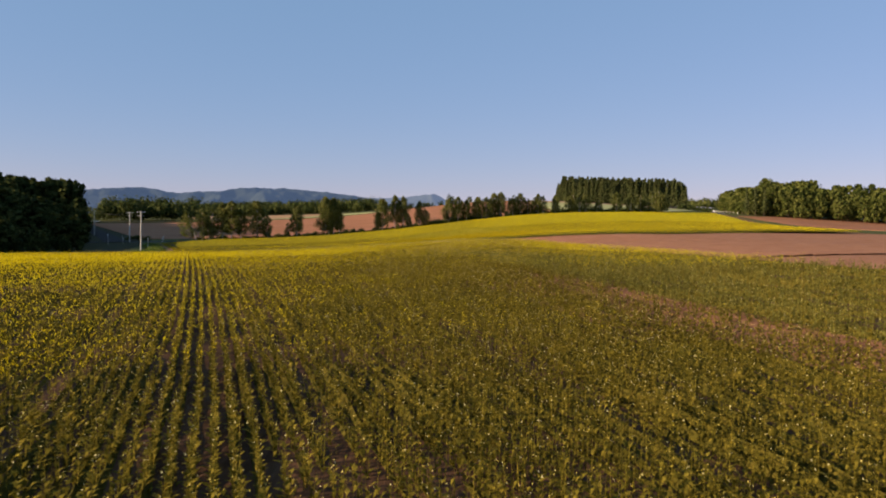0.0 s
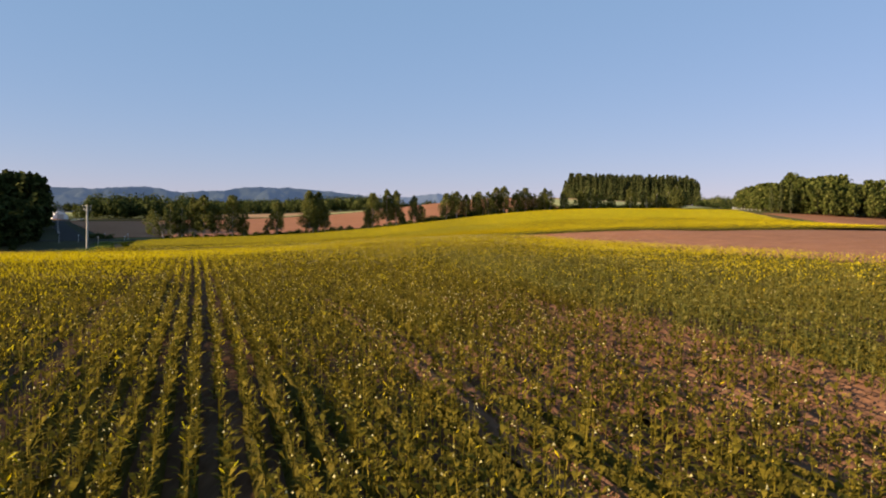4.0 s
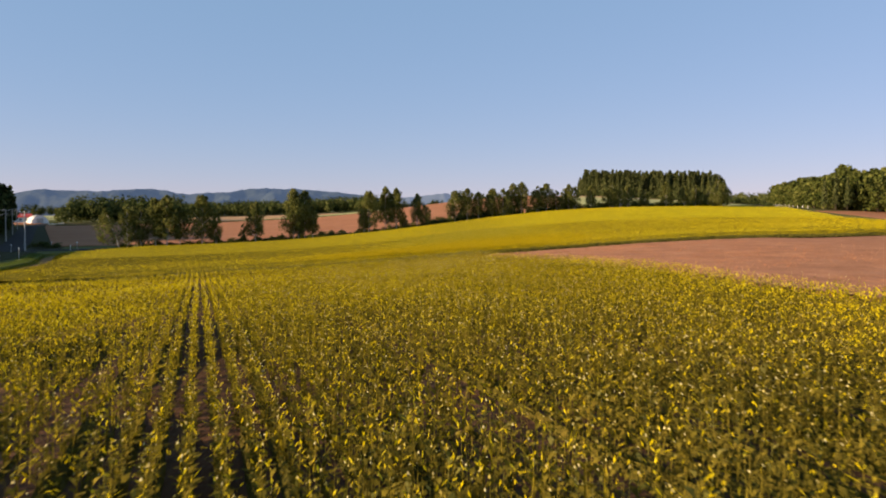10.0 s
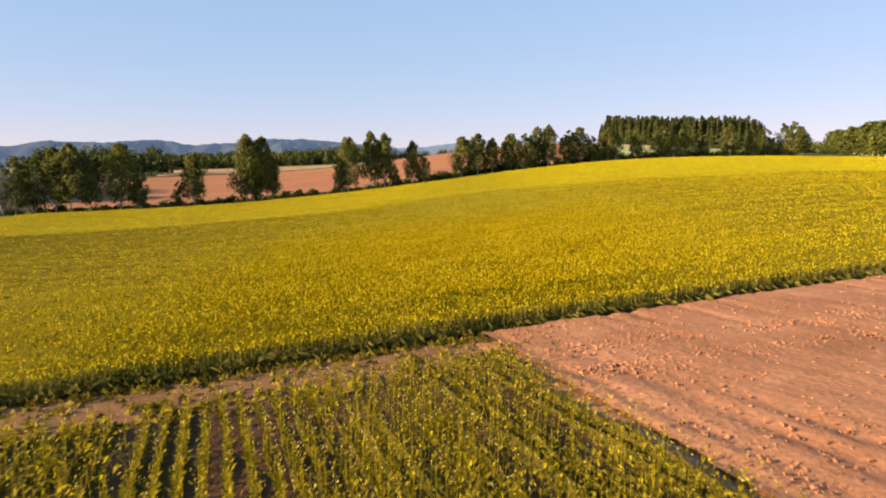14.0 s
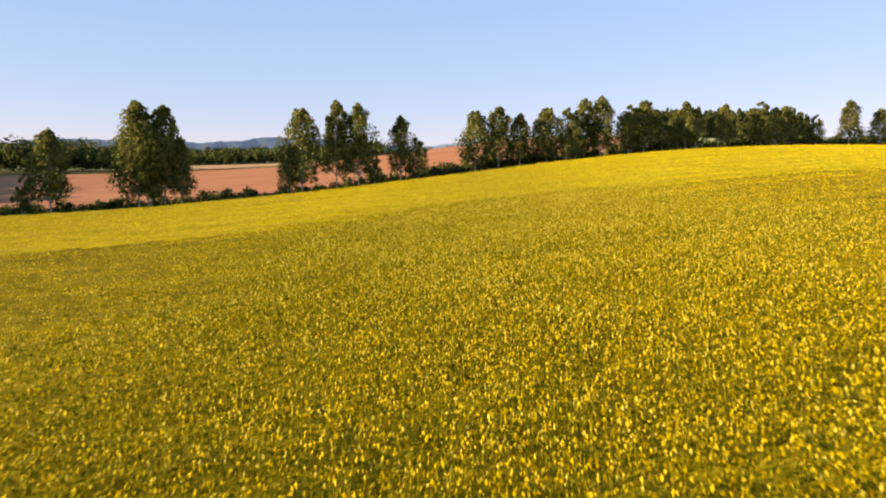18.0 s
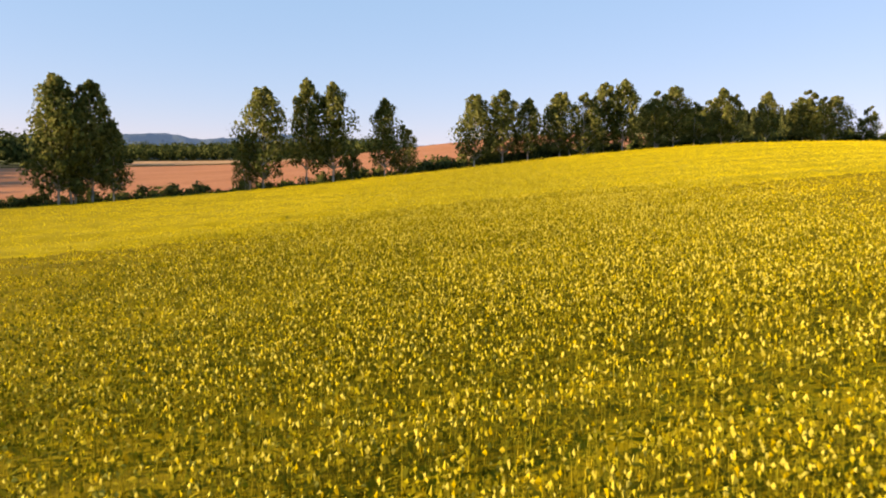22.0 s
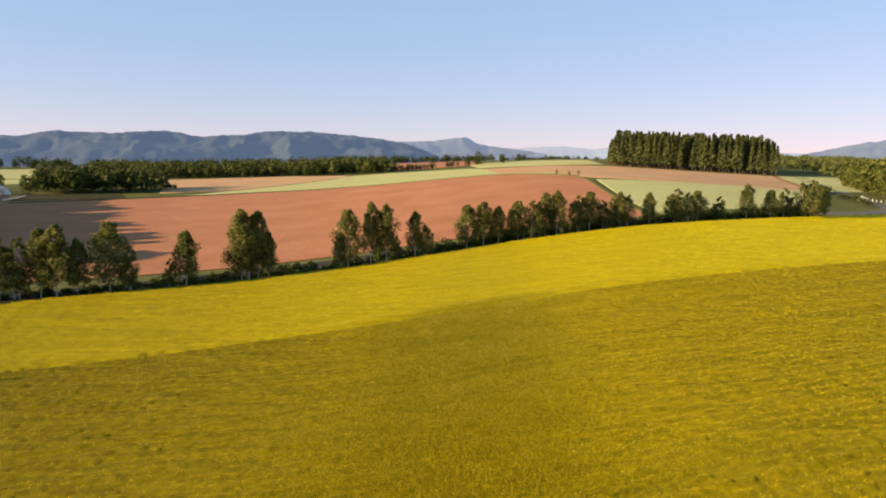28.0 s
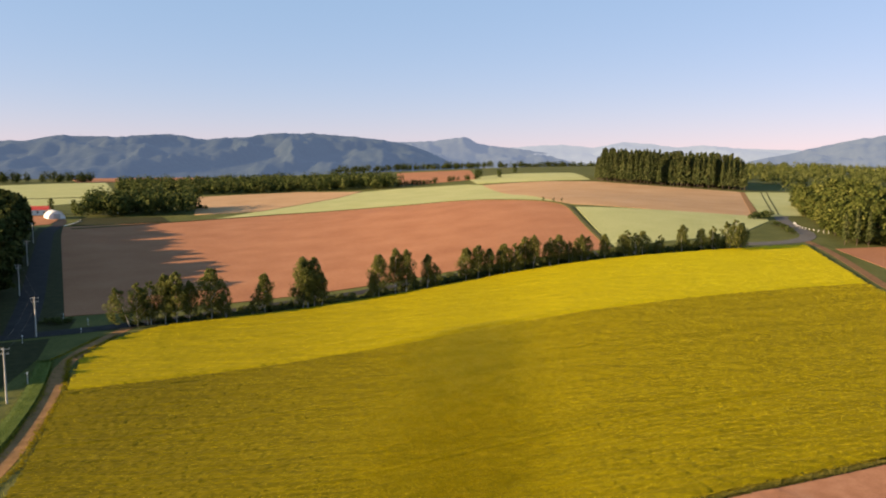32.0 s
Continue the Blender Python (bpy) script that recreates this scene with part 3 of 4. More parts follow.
def canopy(name, label, inside, lo, hi, cell, tall, rough, mats, share, seed):
    """The closed surface of leaves and blossom below the tips of a crop."""
    rng = np.random.default_rng(seed)
    us, vs = np.arange(lo[0], hi[0] + cell, cell), np.arange(lo[1], hi[1] + cell, cell)
    U, W = np.meshgrid(us, vs)
    U = U + rng.uniform(-.3, .3, U.shape) * cell
    W = W + rng.uniform(-.3, .3, U.shape) * cell
    X, Y = xy(U, W)
    T = tall(U, W)
    Z = height_uv(U, W) + T + rng.normal(0, rough, U.shape) * np.clip(T, 0, 1)
    n, m = U.shape
    idx = np.arange(n * m).reshape(n, m)
    ok = inside(U, W)[:-1, :-1]
    F = np.stack([idx[:-1, :-1], idx[:-1, 1:], idx[1:, 1:], idx[1:, :-1]], -1)[ok].reshape(-1, 4)
    slots = np.floor(share(U, W)[:-1, :-1][ok] * (len(mats) - 1) + rng.random(len(F)) * .999).astype(int)
    keep = np.unique(F)
    back = np.zeros(n * m, np.int64)
    back[keep] = np.arange(len(keep))
    P = np.stack([X, Y, Z], -1).reshape(-1, 3)[keep]
    return tagged(mesh_object(name, P, back[F], mats, smooth=True, slots=slots), label, "crop", kind="stuff")


def light_share(start, over):
    """Canopy colour lightens to the right, putting the uneven fall of light into it."""
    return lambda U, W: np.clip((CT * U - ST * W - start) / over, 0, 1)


ROW = 0.32
def bend(q):
    """How far the rows swing aside towards the near end of the field."""
    return -1.3 * np.clip((65 - q) / 65, 0, 2) ** 2.5


def row_uv(w, q):
    """Across (w) and along (q) the mustard rows, to u, v."""
    w = w + bend(q)
    return uv(CR * w - SR * q, SR * w + CR * q)


def in_mustard(u, v):
    return (u < 52.8 - (115 - v) * .12) & (v < 113.6) & (u > -62) & (v > -30)


def step(a, soft):
    return 1 / (1 + np.exp(-np.clip(a / soft, -30, 30)))


def across(u, v):
    """Across (w) and along (q) the mustard rows, from u, v."""
    x, y = xy(u, v)
    q = -SR * x + CR * y
    return CR * x + SR * y - bend(q), q


def thin(u, v):
    """How poor the mustard stands, from 0 to 1: a band along the rows where the soil shows, and two single rows."""
    w, q = across(u, v)
    along = step(q - 17, 2.5) * step(42.5 - q, 1.8)
    band = step(w - 14.9, .25) * step(19.1 - w, .35)
    single = .9 * np.exp(-((w - 12.7) / .25) ** 2) + .75 * np.exp(-((w - 13.7) / .2) ** 2)
    return np.clip(band * along * (.2 + .95 * drift(w * 4, q, 6, 8)) + single * step(q - 27, 2) * step(41 - q, 1.5), 0, 1)


def vigour(row):
    """Each row stands a little better or worse than its neighbours."""
    f = np.abs(np.sin(row * 12.9898 + 4.1) * 43758.5453) % 1
    return np.where(np.mod(row, 17) == 5, .3, np.where(np.mod(row, 7) == 2, .62, .8 + .2 * f))


def mustard(rng, n):
    """Places in the mustard rows, denser near the line of x = 0."""
    x = 8.5 * np.tan(rng.uniform(-1, 1, n) * 1.42)
    y = rng.uniform(0, 132, n)
    keep = np.abs(x) < 80
    x, y = x[keep], y[keep]
    w, q = across(*uv(x, y))
    row = np.round(w / ROW)
    w = row * ROW + rng.normal(0, .028, len(w)) + .02 * np.sin(q * .9 + row)
    u, v = row_uv(w, q)
    poor = thin(u, v)
    keep = in_mustard(u, v) & (rng.random(len(u)) > poor * .52) & (rng.random(len(u)) < vigour(row) * (.6 + .4 * drift(w * 2, q, 9, 2)))
    return u[keep], v[keep], 1 - .45 * poor[keep]


def mustard_bloom(u, v):
    return np.clip(.15 + .35 * drift(u, v, 18, 4) + .3 * np.clip((v - 45) / 40, 0, 1), 0, 1)


TRAMLINES = (139.5, 141.3, 169.5, 171.3, 183.2, 185.0, 222, 223.8)
def rape(rng, n):
    v = np.where(rng.random(n) < .94, rng.uniform(116.8, 202, n), rng.uniform(199, 245.4, n))
    x = rng.normal(0, 6.2, n)
    u = (x + ST * v) / CT
    a, b = yellow_edges(v)
    keep = (u > a) & (u < b) & (np.abs(v - 199.3) > .3)
    for line in TRAMLINES:
        keep &= (np.abs(v - line) > .28) | (rng.random(n) < .3)
    keep &= rng.random(n) < .65 + .35 * drift(u, v, 6, 12)
    return u[keep], v[keep]


def yellow_edges(v):
    return np.interp(v, (117, 160, 221, 231, 238, 243, 246), (9, 13, 16, 20, 25, 31, 50)), 150 + (v - 117) * .615


def in_yellow(U, W):
    a, b = yellow_edges(W)
    return (W > 117.3) & (W < 245.2) & (U > a + .4) & (U < b - .4)


def path_x(U, W):
    return np.abs(CT * U - ST * W)


def far_size(u, v, reach):
    return (1 + (path_x(u, v) / reach) ** 2) ** .17


def edge_drop(v):
    """The crop stands lower along its edge on the bare strip."""
    return np.interp(v, (116.6, 119.2), (.62, 1))


def yellow_height(U, W):
    t = np.interp(path_x(U, W), (6, 14, 30), (.50, .55, .64)) + .10 * drift(U * .1, W * 1.5, 5, 17) + .07 * np.cos(W * 2 * np.pi / 1.35 + 2 * drift(U * .2, W, 30, 16)) + .05 * np.cos(W * 1.46 + 3 * drift(U * .1, W * .5, 30, 18))
    t = t * edge_drop(W)
    for line in TRAMLINES:
        t = t - .16 * np.exp(-((W - line) / .3) ** 2)
    return np.where(W > 199.5, t + .08, t) - .3 * np.exp(-((W - 199.3) / .3) ** 2)


# Lighter strip along x = 0 offsets the shade under the dense plants.
canopy("rapeseed_canopy", "closed yellow and green canopy of the flowering crop", lambda U, W: in_yellow(U, W) & (W < 199.2), (8, 117), (232, 199.6), .36, lambda U, W: yellow_height(U, W) - .08 * np.clip(1.6 - path_x(U, W) / 11, 0, 1), .06, canopy_shades(0, 1.5, 8), lambda U, W: .61 * light_share(-50, 65)(U, W) + .27 * np.exp(-((CT * U - ST * W) / 11) ** 2), 21)
canopy("rapeseed_canopy_full", "closed bright yellow canopy in full bloom", lambda U, W: in_yellow(U, W) & (W > 198.6), (8, 199), (232, 246), 0.6, yellow_height, .035, canopy_shades(1.25, 2, 9), light_share(-40, 100), 23)


def mustard_rows():
    """Low ridges of leaves along the rows, with the soil between them."""
    rng = np.random.default_rng(22)
    ws, qs = np.arange(-58, 66, ROW / 4), np.arange(-24, 132, .8)
    W, Q = np.meshgrid(ws, qs)
    U, V = row_uv(W, Q)
    ridge = .5 + .5 * np.cos(W / ROW * 2 * np.pi)
    grow = np.clip(.5 + .6 * drift(U, V, 9, 2) - thin(U, V) * 1.3, 0, 1) * vigour(np.round(W / ROW)) * np.clip(.75 + .5 * drift(W * 6, Q * .5, 9, 9), 0, 1.2)
    Z = height_uv(U, V) - .10 + ridge * .33 * grow + rng.normal(0, .05, U.shape) * grow * ridge
    X, Y = xy(U, V)
    n, m = U.shape
    idx = np.arange(n * m).reshape(n, m)
    F = np.stack([idx[:-1, :-1], idx[:-1, 1:], idx[1:, 1:], idx[1:, :-1]], -1)[in_mustard(U, V)[:-1, :-1]].reshape(-1, 4)
    keep = np.unique(F)
    back = np.zeros(n * m, np.int64)
    back[keep] = np.arange(len(keep))
    P = np.stack([X, Y, Z], -1).reshape(-1, 3)[keep]
    return tagged(mesh_object("mustard_rows", P, back[F], [M_CANOPY_THIN], smooth=False), "leafy green rows of the thin mustard crop", "crop", kind="stuff")


mustard_rows()


def furrowed_soil():
    """Ridged bare soil where the mustard stands thin."""
    rng = np.random.default_rng(43)
    ws, qs = np.arange(11.5, 21, ROW / 7), np.arange(8, 48, .22)
    W, Q = np.meshgrid(ws, qs)
    U, V = row_uv(W, Q)
    ridge = np.abs(np.sin(W / ROW * np.pi + .3 * drift(W, Q, 9, 14))) ** .7
    Z = height_uv(U, V) + .03 + .085 * ridge * (.55 + .6 * drift(W * 4, Q, 5, 19)) + rng.normal(0, .012, U.shape)
    X, Y = xy(U, V)
    n, m = U.shape
    idx = np.arange(n * m).reshape(n, m)
    F = np.stack([idx[:-1, :-1], idx[:-1, 1:], idx[1:, 1:], idx[1:, :-1]], -1)[(in_mustard(U, V) & (thin(U, V) > .05 + .06 * drift(U, V, 5, 33)))[:-1, :-1]].reshape(-1, 4)
    keep = np.unique(F)
    back = np.zeros(n * m, np.int64)
    back[keep] = np.arange(len(keep))
    return tagged(mesh_object("furrowed_soil", np.stack([X, Y, Z], -1).reshape(-1, 3)[keep], back[F], [M_SOIL_FURROW]), "ridged red-brown soil between the thin mustard rows", "soil", kind="structure")


furrowed_soil()
rng = np.random.default_rng(77)
u, v, strength = mustard(rng, 200000)
zone = v + rng.normal(0, 5, len(v))
meadow = (across(u, v)[0] > 18.7) & (zone < 55) & (rng.random(len(v)) < .75)
lush = (zone > 70) & ~meadow
for kind, pick, stems, label in (("mustard_plants", ~lush & ~meadow, M_STALK_DRY, "thin mustard plants in rows on red soil, pale yellow heads"),
                                 ("green_mustard_plants", meadow, M_STALK_SOFT, "dense grey-green mustard hardly in flower beside the bare patch"),
                                 ("lush_mustard_plants", lush, M_STALK_LUSH, "lush green mustard with yellow heads near the bare strip")):
    a, b = u[pick], v[pick]
    mustard_plants(kind, label, a, b, (.75 + .5 * rng.random(len(a))) * (.82 if kind[0] == "l" else 1) * far_size(a, b, 9), .55 * strength[pick] * {"m": 1, "g": 1.15, "l": 1.32}[kind[0]], mustard_bloom(a, b) * (.45 if kind[0] == "g" else 1), [stems, M_FLOWER_PALE], 31)
n = 430000
v = 115 - 95 * rng.random(n) ** .85
u = rng.uniform(-60, 55, n)
w, q = across(u, v)
u, v = row_uv(np.round(w / ROW) * ROW + rng.normal(0, .06, n), q)
golden = np.maximum(np.clip((v - 37) / 22, 0, 1), .6 * step(8 - w, 2.5) * step(q - 12, 4))
keep = in_mustard(u, v) & (rng.random(n) < golden * (.45 + .55 * drift(u, v, 12, 4)) * (1 - thin(u, v)))
u, v = u[keep], v[keep]
blossom("mustard_heads", "upright yellow heads thickening towards the field's far edge", u, v, .46 + .10 * drift(u, v, 9, 2), 36, np.interp(path_x(u, v), (3, 12, 40), (.26, .40, .7)))
u, v = rape(rng, 285000)
pale = v + rng.normal(0, 9, len(v)) > 160
for pick, mat, label in ((~pale, M_RACEME_GOLD, "dense flowering crop with golden yellow heads on green stalks"), (pale, M_RACEME, "dense flowering crop with upright pale yellow heads on green stalks")):
    a, b = u[pick], v[pick]
    racemes("rapeseed_plants", label, a, b, (.8 + .45 * rng.random(len(a))) * far_size(a, b, 11), .84 * edge_drop(b), [M_STALK, mat], 34)
# heads of blossom over the whole breadth of the field, standing clear of the leaves
n = 900000
v = np.where(rng.random(n) < .66, rng.uniform(117.1, 199.0, n), rng.uniform(199.7, 245.2, n))
a, b = yellow_edges(v)
u = np.where(rng.random(n) < .55, (15 * np.tan(rng.uniform(-1, 1, n) * 1.3) + ST * v) / CT, a + (b - a) * rng.random(n))
far = np.clip(.25 + path_x(u, v) / 11, 0, 1) * (.62 + .38 * np.cos(v * 2 * np.pi / 1.35 + 2 * drift(u * .2, v, 30, 16)))
# Heads thinned to the left to darken that side, in place of dimmer light.
keep = (u > a) & (u < b) & (rng.random(n) < far * np.clip(.66 + (CT * u - ST * v) / 110, .28, 1) * np.where(v > 199, 1, np.interp(v, (117, 160, 199), (.54, .54, .75)) + .3 * drift(u * .08, v * 1.6, 7, 15)))
for line in TRAMLINES:
    keep &= (np.abs(v - line) > .28) | (rng.random(n) < .3)
u, v = u[keep], v[keep]
blossom("rapeseed_heads", "countless upright yellow heads of the flowering crop", u, v, yellow_height(u, v), 35, np.interp(path_x(u, v)[:], (4, 12, 30, 60, 100), (.28, .34, .46, .56, .7)))
w = np.concatenate([rng.normal(114.0, .35, 1500), rng.uniform(113.8, 116.4, 1300), rng.normal(116.3, .2, 1200)])
u = rng.uniform(-30, 56, len(w))
crop("verge_grass", "short weeds and grass tufts on the bare strip", u, w, .7 + .5 * rng.random(len(w)), .24, 1, .012, np.full(len(w), .03), 4, [M_STALK_DRY, M_FLOWER_PALE], 38)
f = rng.random(7000)
w = 150 + 72 * f
u = np.interp(w, (150, 172, 200, 222), (4, 8.5, 10.5, 10.2)) + rng.normal(0, .75, 7000)
crop("bank_grass", "lit green grass on the bank beside the dirt track", u, w, .9 + .6 * rng.random(7000), .75, 1, .02, np.full(7000, .02), 4, [M_STALK_GRASS, M_FLOWER_PALE], 39)
w = rng.uniform(120, 240, 5000)
u = np.interp(w, (0, 40, 125, 165, 200, 222, 238, 250), (-45, -30, 0, 11, 13.5, 12.5, 20, 26)) + np.where(rng.random(5000) < .6, 1.7, -1.8) + rng.normal(0, .35, 5000)
crop("track_weeds", "weeds along both edges of the dirt track", u, w, .8 + .5 * rng.random(5000), .42, 1, .02, np.full(5000, .05), 4, [M_STALK_LUSH, M_FLOWER_PALE], 40)
# the tall green flank of the crop above the bare strip
w = rng.uniform(116.6, 117.7, 9000)
u = 14 + 116 * rng.beta(2.2, 3.2, 9000)
crop("rapeseed_flank", "green leafy stalks along the edge of the yellow crop", u, w, .9 + .5 * rng.random(9000), .52, 1, .02, np.full(9000, .3), 6, [M_STALK_SOFT, M_FLOWER], 37)
field("field_yellow_floor", [(12, 116.8), (150, 116.8), (229, 245), (46, 245), (26, 239), (15, 221)], M_GRASS, .03, "weedy soil below the yellow crop", cell=3.0)
field("field_mustard_floor", [(-62, 114.0), (52.7, 114.0), (30.5, -70), (-62, -70)], M_SOIL_ROWS, .04, "red-brown soil with rows of flowering mustard, shade between them put into its colour", cell=3.0)


ploughed("ploughed_soil", "furrowed red-brown soil with clods at the field's corner")


def soil_clods(n):
    """Loose crumbs and lumps of earth on the ploughed corner, thickest along the old wheel marks."""
    rng = np.random.default_rng(44)
    v = rng.uniform(84, 116.2, n)
    u = 53.6 - (115 - v) * .12 + 26 * rng.random(n) ** 1.6
    near = np.exp(-((v - 113.5 + .12 * (u - 53)) / .5) ** 2) + np.exp(-((v - 111.6 + .12 * (u - 53)) / .5) ** 2)
    keep = rng.random(n) < .16 + .75 * near + .35 * (drift(u, v, 4, 27) > .6)
    u, v = u[keep], v[keep]
    n = len(u)
    x, y = xy(u, v)
    r = .014 + .038 * rng.random(n) ** 3 + .012 * near[keep]
    c = np.stack([x, y, height_uv(u, v) + .17 + r * .25], 1)
    turn = rng.random(n) * 6.2832
    V = []
    for k in range(4):
        a = turn + k * 1.5708 + rng.normal(0, .25, n)
        q = r * rng.uniform(.7, 1.3, n)
        V.append(c + np.stack([np.cos(a) * q, np.sin(a) * q, rng.normal(0, .15, n) * r], 1))
    V += [c + np.stack([rng.normal(0, .2, n) * r, rng.normal(0, .2, n) * r, r * .75], 1), c - np.stack([0 * r, 0 * r, r], 1)]
    i = np.arange(n)
    F = [np.stack(([i + k * n, i + (k + 1) % 4 * n, i + tip * n] if tip == 4 else [i + (k + 1) % 4 * n, i + k * n, i + tip * n]), 1) for k in range(4) for tip in (4, 5)]
    return tagged(mesh_object("soil_clods", np.concatenate(V), np.concatenate(F), [M_SOIL_NEAR]), "loose red-brown clods of earth on the ploughed corner", "soil", kind="stuff")


soil_clods(30000)


# ---- trees ----
def leaf_cloud(rng, centres, radii, per, size):
    """Small bent leaf clumps spread over lobes."""
    cs, n = [], []
    for c, r in zip(centres, radii):
        d = rng.normal(size=(per, 3))
        d /= np.linalg.norm(d, axis=1)[:, None]
        rr = (.45 + .65 * rng.random(per))[:, None]
        cs.append(np.array(c) + d * rr * np.array(r))
        n.append(d)
    c, d = np.concatenate(cs), np.concatenate(n)
    k = len(c)
    a = rng.normal(size=(k, 3))
    a -= d * (a * d).sum(1)[:, None] * .7
    a /= np.linalg.norm(a, axis=1)[:, None]
    b = np.cross(d, a) + rng.normal(0, .3, (k, 3))
    s = size * (.5 + rng.random(k))[:, None]
    V = np.concatenate([c - a * s, c + b * s * .6, c + a * s, c - b * s * .6 + d * s * .3])
    i = np.arange(k)
    return V, np.concatenate([np.stack([i, i + k, i + 2 * k], 1), np.stack([i, i + 2 * k, i + 3 * k], 1)])


def limb(bm, a, b, ra, rb, sides=6):
    a, b = Vector(a), Vector(b)
    q = (b - a).to_track_quat("Z", "Y").to_matrix()
    rings = []
    for p, r in ((a, ra), (b, rb)):
        rings.append([bm.verts.new(p + q @ Vector((math.cos(6.2832 * k / sides) * r, math.sin(6.2832 * k / sides) * r, 0))) for k in range(sides)])
    for k in range(sides):
        bm.faces.new((rings[0][k], rings[0][(k + 1) % sides], rings[1][(k + 1) % sides], rings[1][k]))


def tree(name, seed, tall, spread, bare, lobes, per, leaf, mats, label, category="tree", stems=1, cone=0.0):
    """A tree of the given height: tapered trunk, limbs, and a crown of leaf clumps."""
    rng = np.random.default_rng(seed)
    root = new(name)
    bm = bmesh.new()
    feet = [(0.0, 0.0)] + [tuple(rng.normal(0, spread * .3, 2)) for _ in range(stems - 1)]
    tops = [tall] + [tall * rng.uniform(.72, .95) for _ in range(stems - 1)]
    for (ox, oy), top in zip(feet, tops):
        p, r = Vector((ox * .35, oy * .35, -.4)), .009 * tall + .04
        for k in range(4):
            f = (k + 1) / 4
            q = Vector((ox * (.35 + .65 * f) + rng.normal(0, .07), oy * (.35 + .65 * f) + rng.normal(0, .07), top * .93 * f))
            limb(bm, p, q, r, r * .68, 7)
            p, r = q, r * .68
    cs, rs = [], []
    for k in range(lobes):
        s = k % stems
        (ox, oy), top = feet[s], tops[s]
        f = (k // stems + .5) / math.ceil(lobes / stems)
        zz = bare + (top - bare) * f ** .95
        if cone < .5:
            out = spread / stems ** .35 * (1 - cone * f) * math.sqrt(max(.03, 1 - (1.85 * f - .75) ** 2 * .82))
        else:
            out = spread * (1.04 - f * cone)
        a = k * 2.4 + rng.uniform(-.6, .6)
        d = out * rng.uniform(.3, .85) * (1 if cone < .5 else .6)
        c = (ox + math.cos(a) * d, oy + math.sin(a) * d, zz - (.12 * d if cone >= .5 else 0))
        cs.append(c)
        w = max(.32, out * rng.uniform(.3, .5))
        rs.append((w, w, w * (1.05 if cone < .5 else .55)))
        if k % 2 == 0:
            limb(bm, (ox * .6, oy * .6, max(bare * .8, zz - d * .9 - .4)), c, .008 * tall * (1.1 - f) + .015, .012, 4)
    part("trunk", bm, mats[1], root)
    V, F = leaf_cloud(rng, cs, rs, per, leaf)
    mesh_object("crown", V, F, [mats[0]], root)
    return tagged(root, label, category)


used = set()


def plant(kind, u, v, tall, base_tall, yaw, wide=1.0, group="", label=""):
    x, y = xy(u, v)
    s = tall / base_tall
    m = pose(x, y, float(height_uv(u, v)), 0, 0, yaw) @ Matrix.Diagonal((s * wide, s * wide, s, 1))
    if kind.name not in used:
        used.add(kind.name)
        ob = kind
    else:
        ob = copy_thing(kind, Matrix.Identity(4))
    ob.matrix_basis = m
    return tagged(ob, group=group, label=label)


BIRCH = "roadside birch with pale trunk and loose green crown"
births = [(1, 2.9), (1, 3.3), (2, 3.7), (1, 2.8), (2, 3.5), (3, 4.0)]
birches = [tree("birch_tree", 11 + k, 10, w, (2.3, 2.0, 1.3, 2.4, 1.5, 1.1)[k], 50, 100, .165, [M_LEAF, M_BARK], BIRCH, stems=s, cone=.32) for k, (s, w) in enumerate(births)]

# u, height, width, kind along the row behind the yellow field
ROWTREES = [(26.8, 10.2, 1.1, 2), (29.8, 10.2, 1.05, 4), (33.0, 11.6, 1.0, 0), (35.5, 12.2, 1.0, 3), (38.5, 9.6, .95, 0), (43.6, 12.2, 1.1, 1),
            (47.0, 8.2, 0.9, 5), (53.3, 5.4, .75, 5), (56.1, 10.1, 1.0, 0), (65.6, 13.1, 0.85, 1), (67.1, 11.6, .9, 4), (68.6, 12.5, 0.85, 3), (70.6, 8.6, 0.85, 0), (83.9, 7.0, .62, 2), (85.4, 11.2, 0.95, 1),
            (90.3, 11.9, 0.8, 3), (93.0, 11.3, 0.85, 0), (95.2, 5.2, .7, 5), (98.9, 9.2, 0.85, 0), (101.4, 6.2, 0.9, 2), (110.5, 8.9, 1.12, 1), (113.7, 9.1, 1.12, 3),
            (117.0, 7.9, 1.0, 0), (121.5, 8.4, 1.0, 1), (124.5, 8.2, 1.12, 2), (126.5, 7.8, 1.0, 5), (128.4, 9.3, 0.94, 3), (130.7, 9.5, 1.0, 0), (136.6, 8.0, 1.25, 4),
            (139.4, 8.5, 1.12, 1), (142.5, 6.5, 1.25, 5), (146.0, 8.0, 1.0, 3), (148.5, 7.3, 1.12, 2), (153.8, 7.5, 1.0, 0), (161.6, 7.9, 1.19, 4), (164.5, 7.0, 1.25, 2),
            (168.0, 7.2, 1.25, 1), (173.8, 5.9, 1.25, 5), (182.0, 8.3, 1.12, 3), (188.6, 7.0, 1.12, 1), (194.0, 7.4, 1.2, 5), (198.5, 8.8, 1.1, 2), (201.8, 9.2, 1.1, 4), (205.0, 8.0, 1.1, 1)]
rr = random.Random(5)
for u, hgt, wid, k in ROWTREES:
    tallness = "tall roadside birch with pale trunk and loose green crown" if hgt > 10.5 else ("low bushy roadside birch with green crown" if hgt < 6.6 else BIRCH)
    plant(birches[k], u, 248 + rr.uniform(-.7, .9), hgt, 10, rr.uniform(0, 360), wid, "birches along the road", tallness)


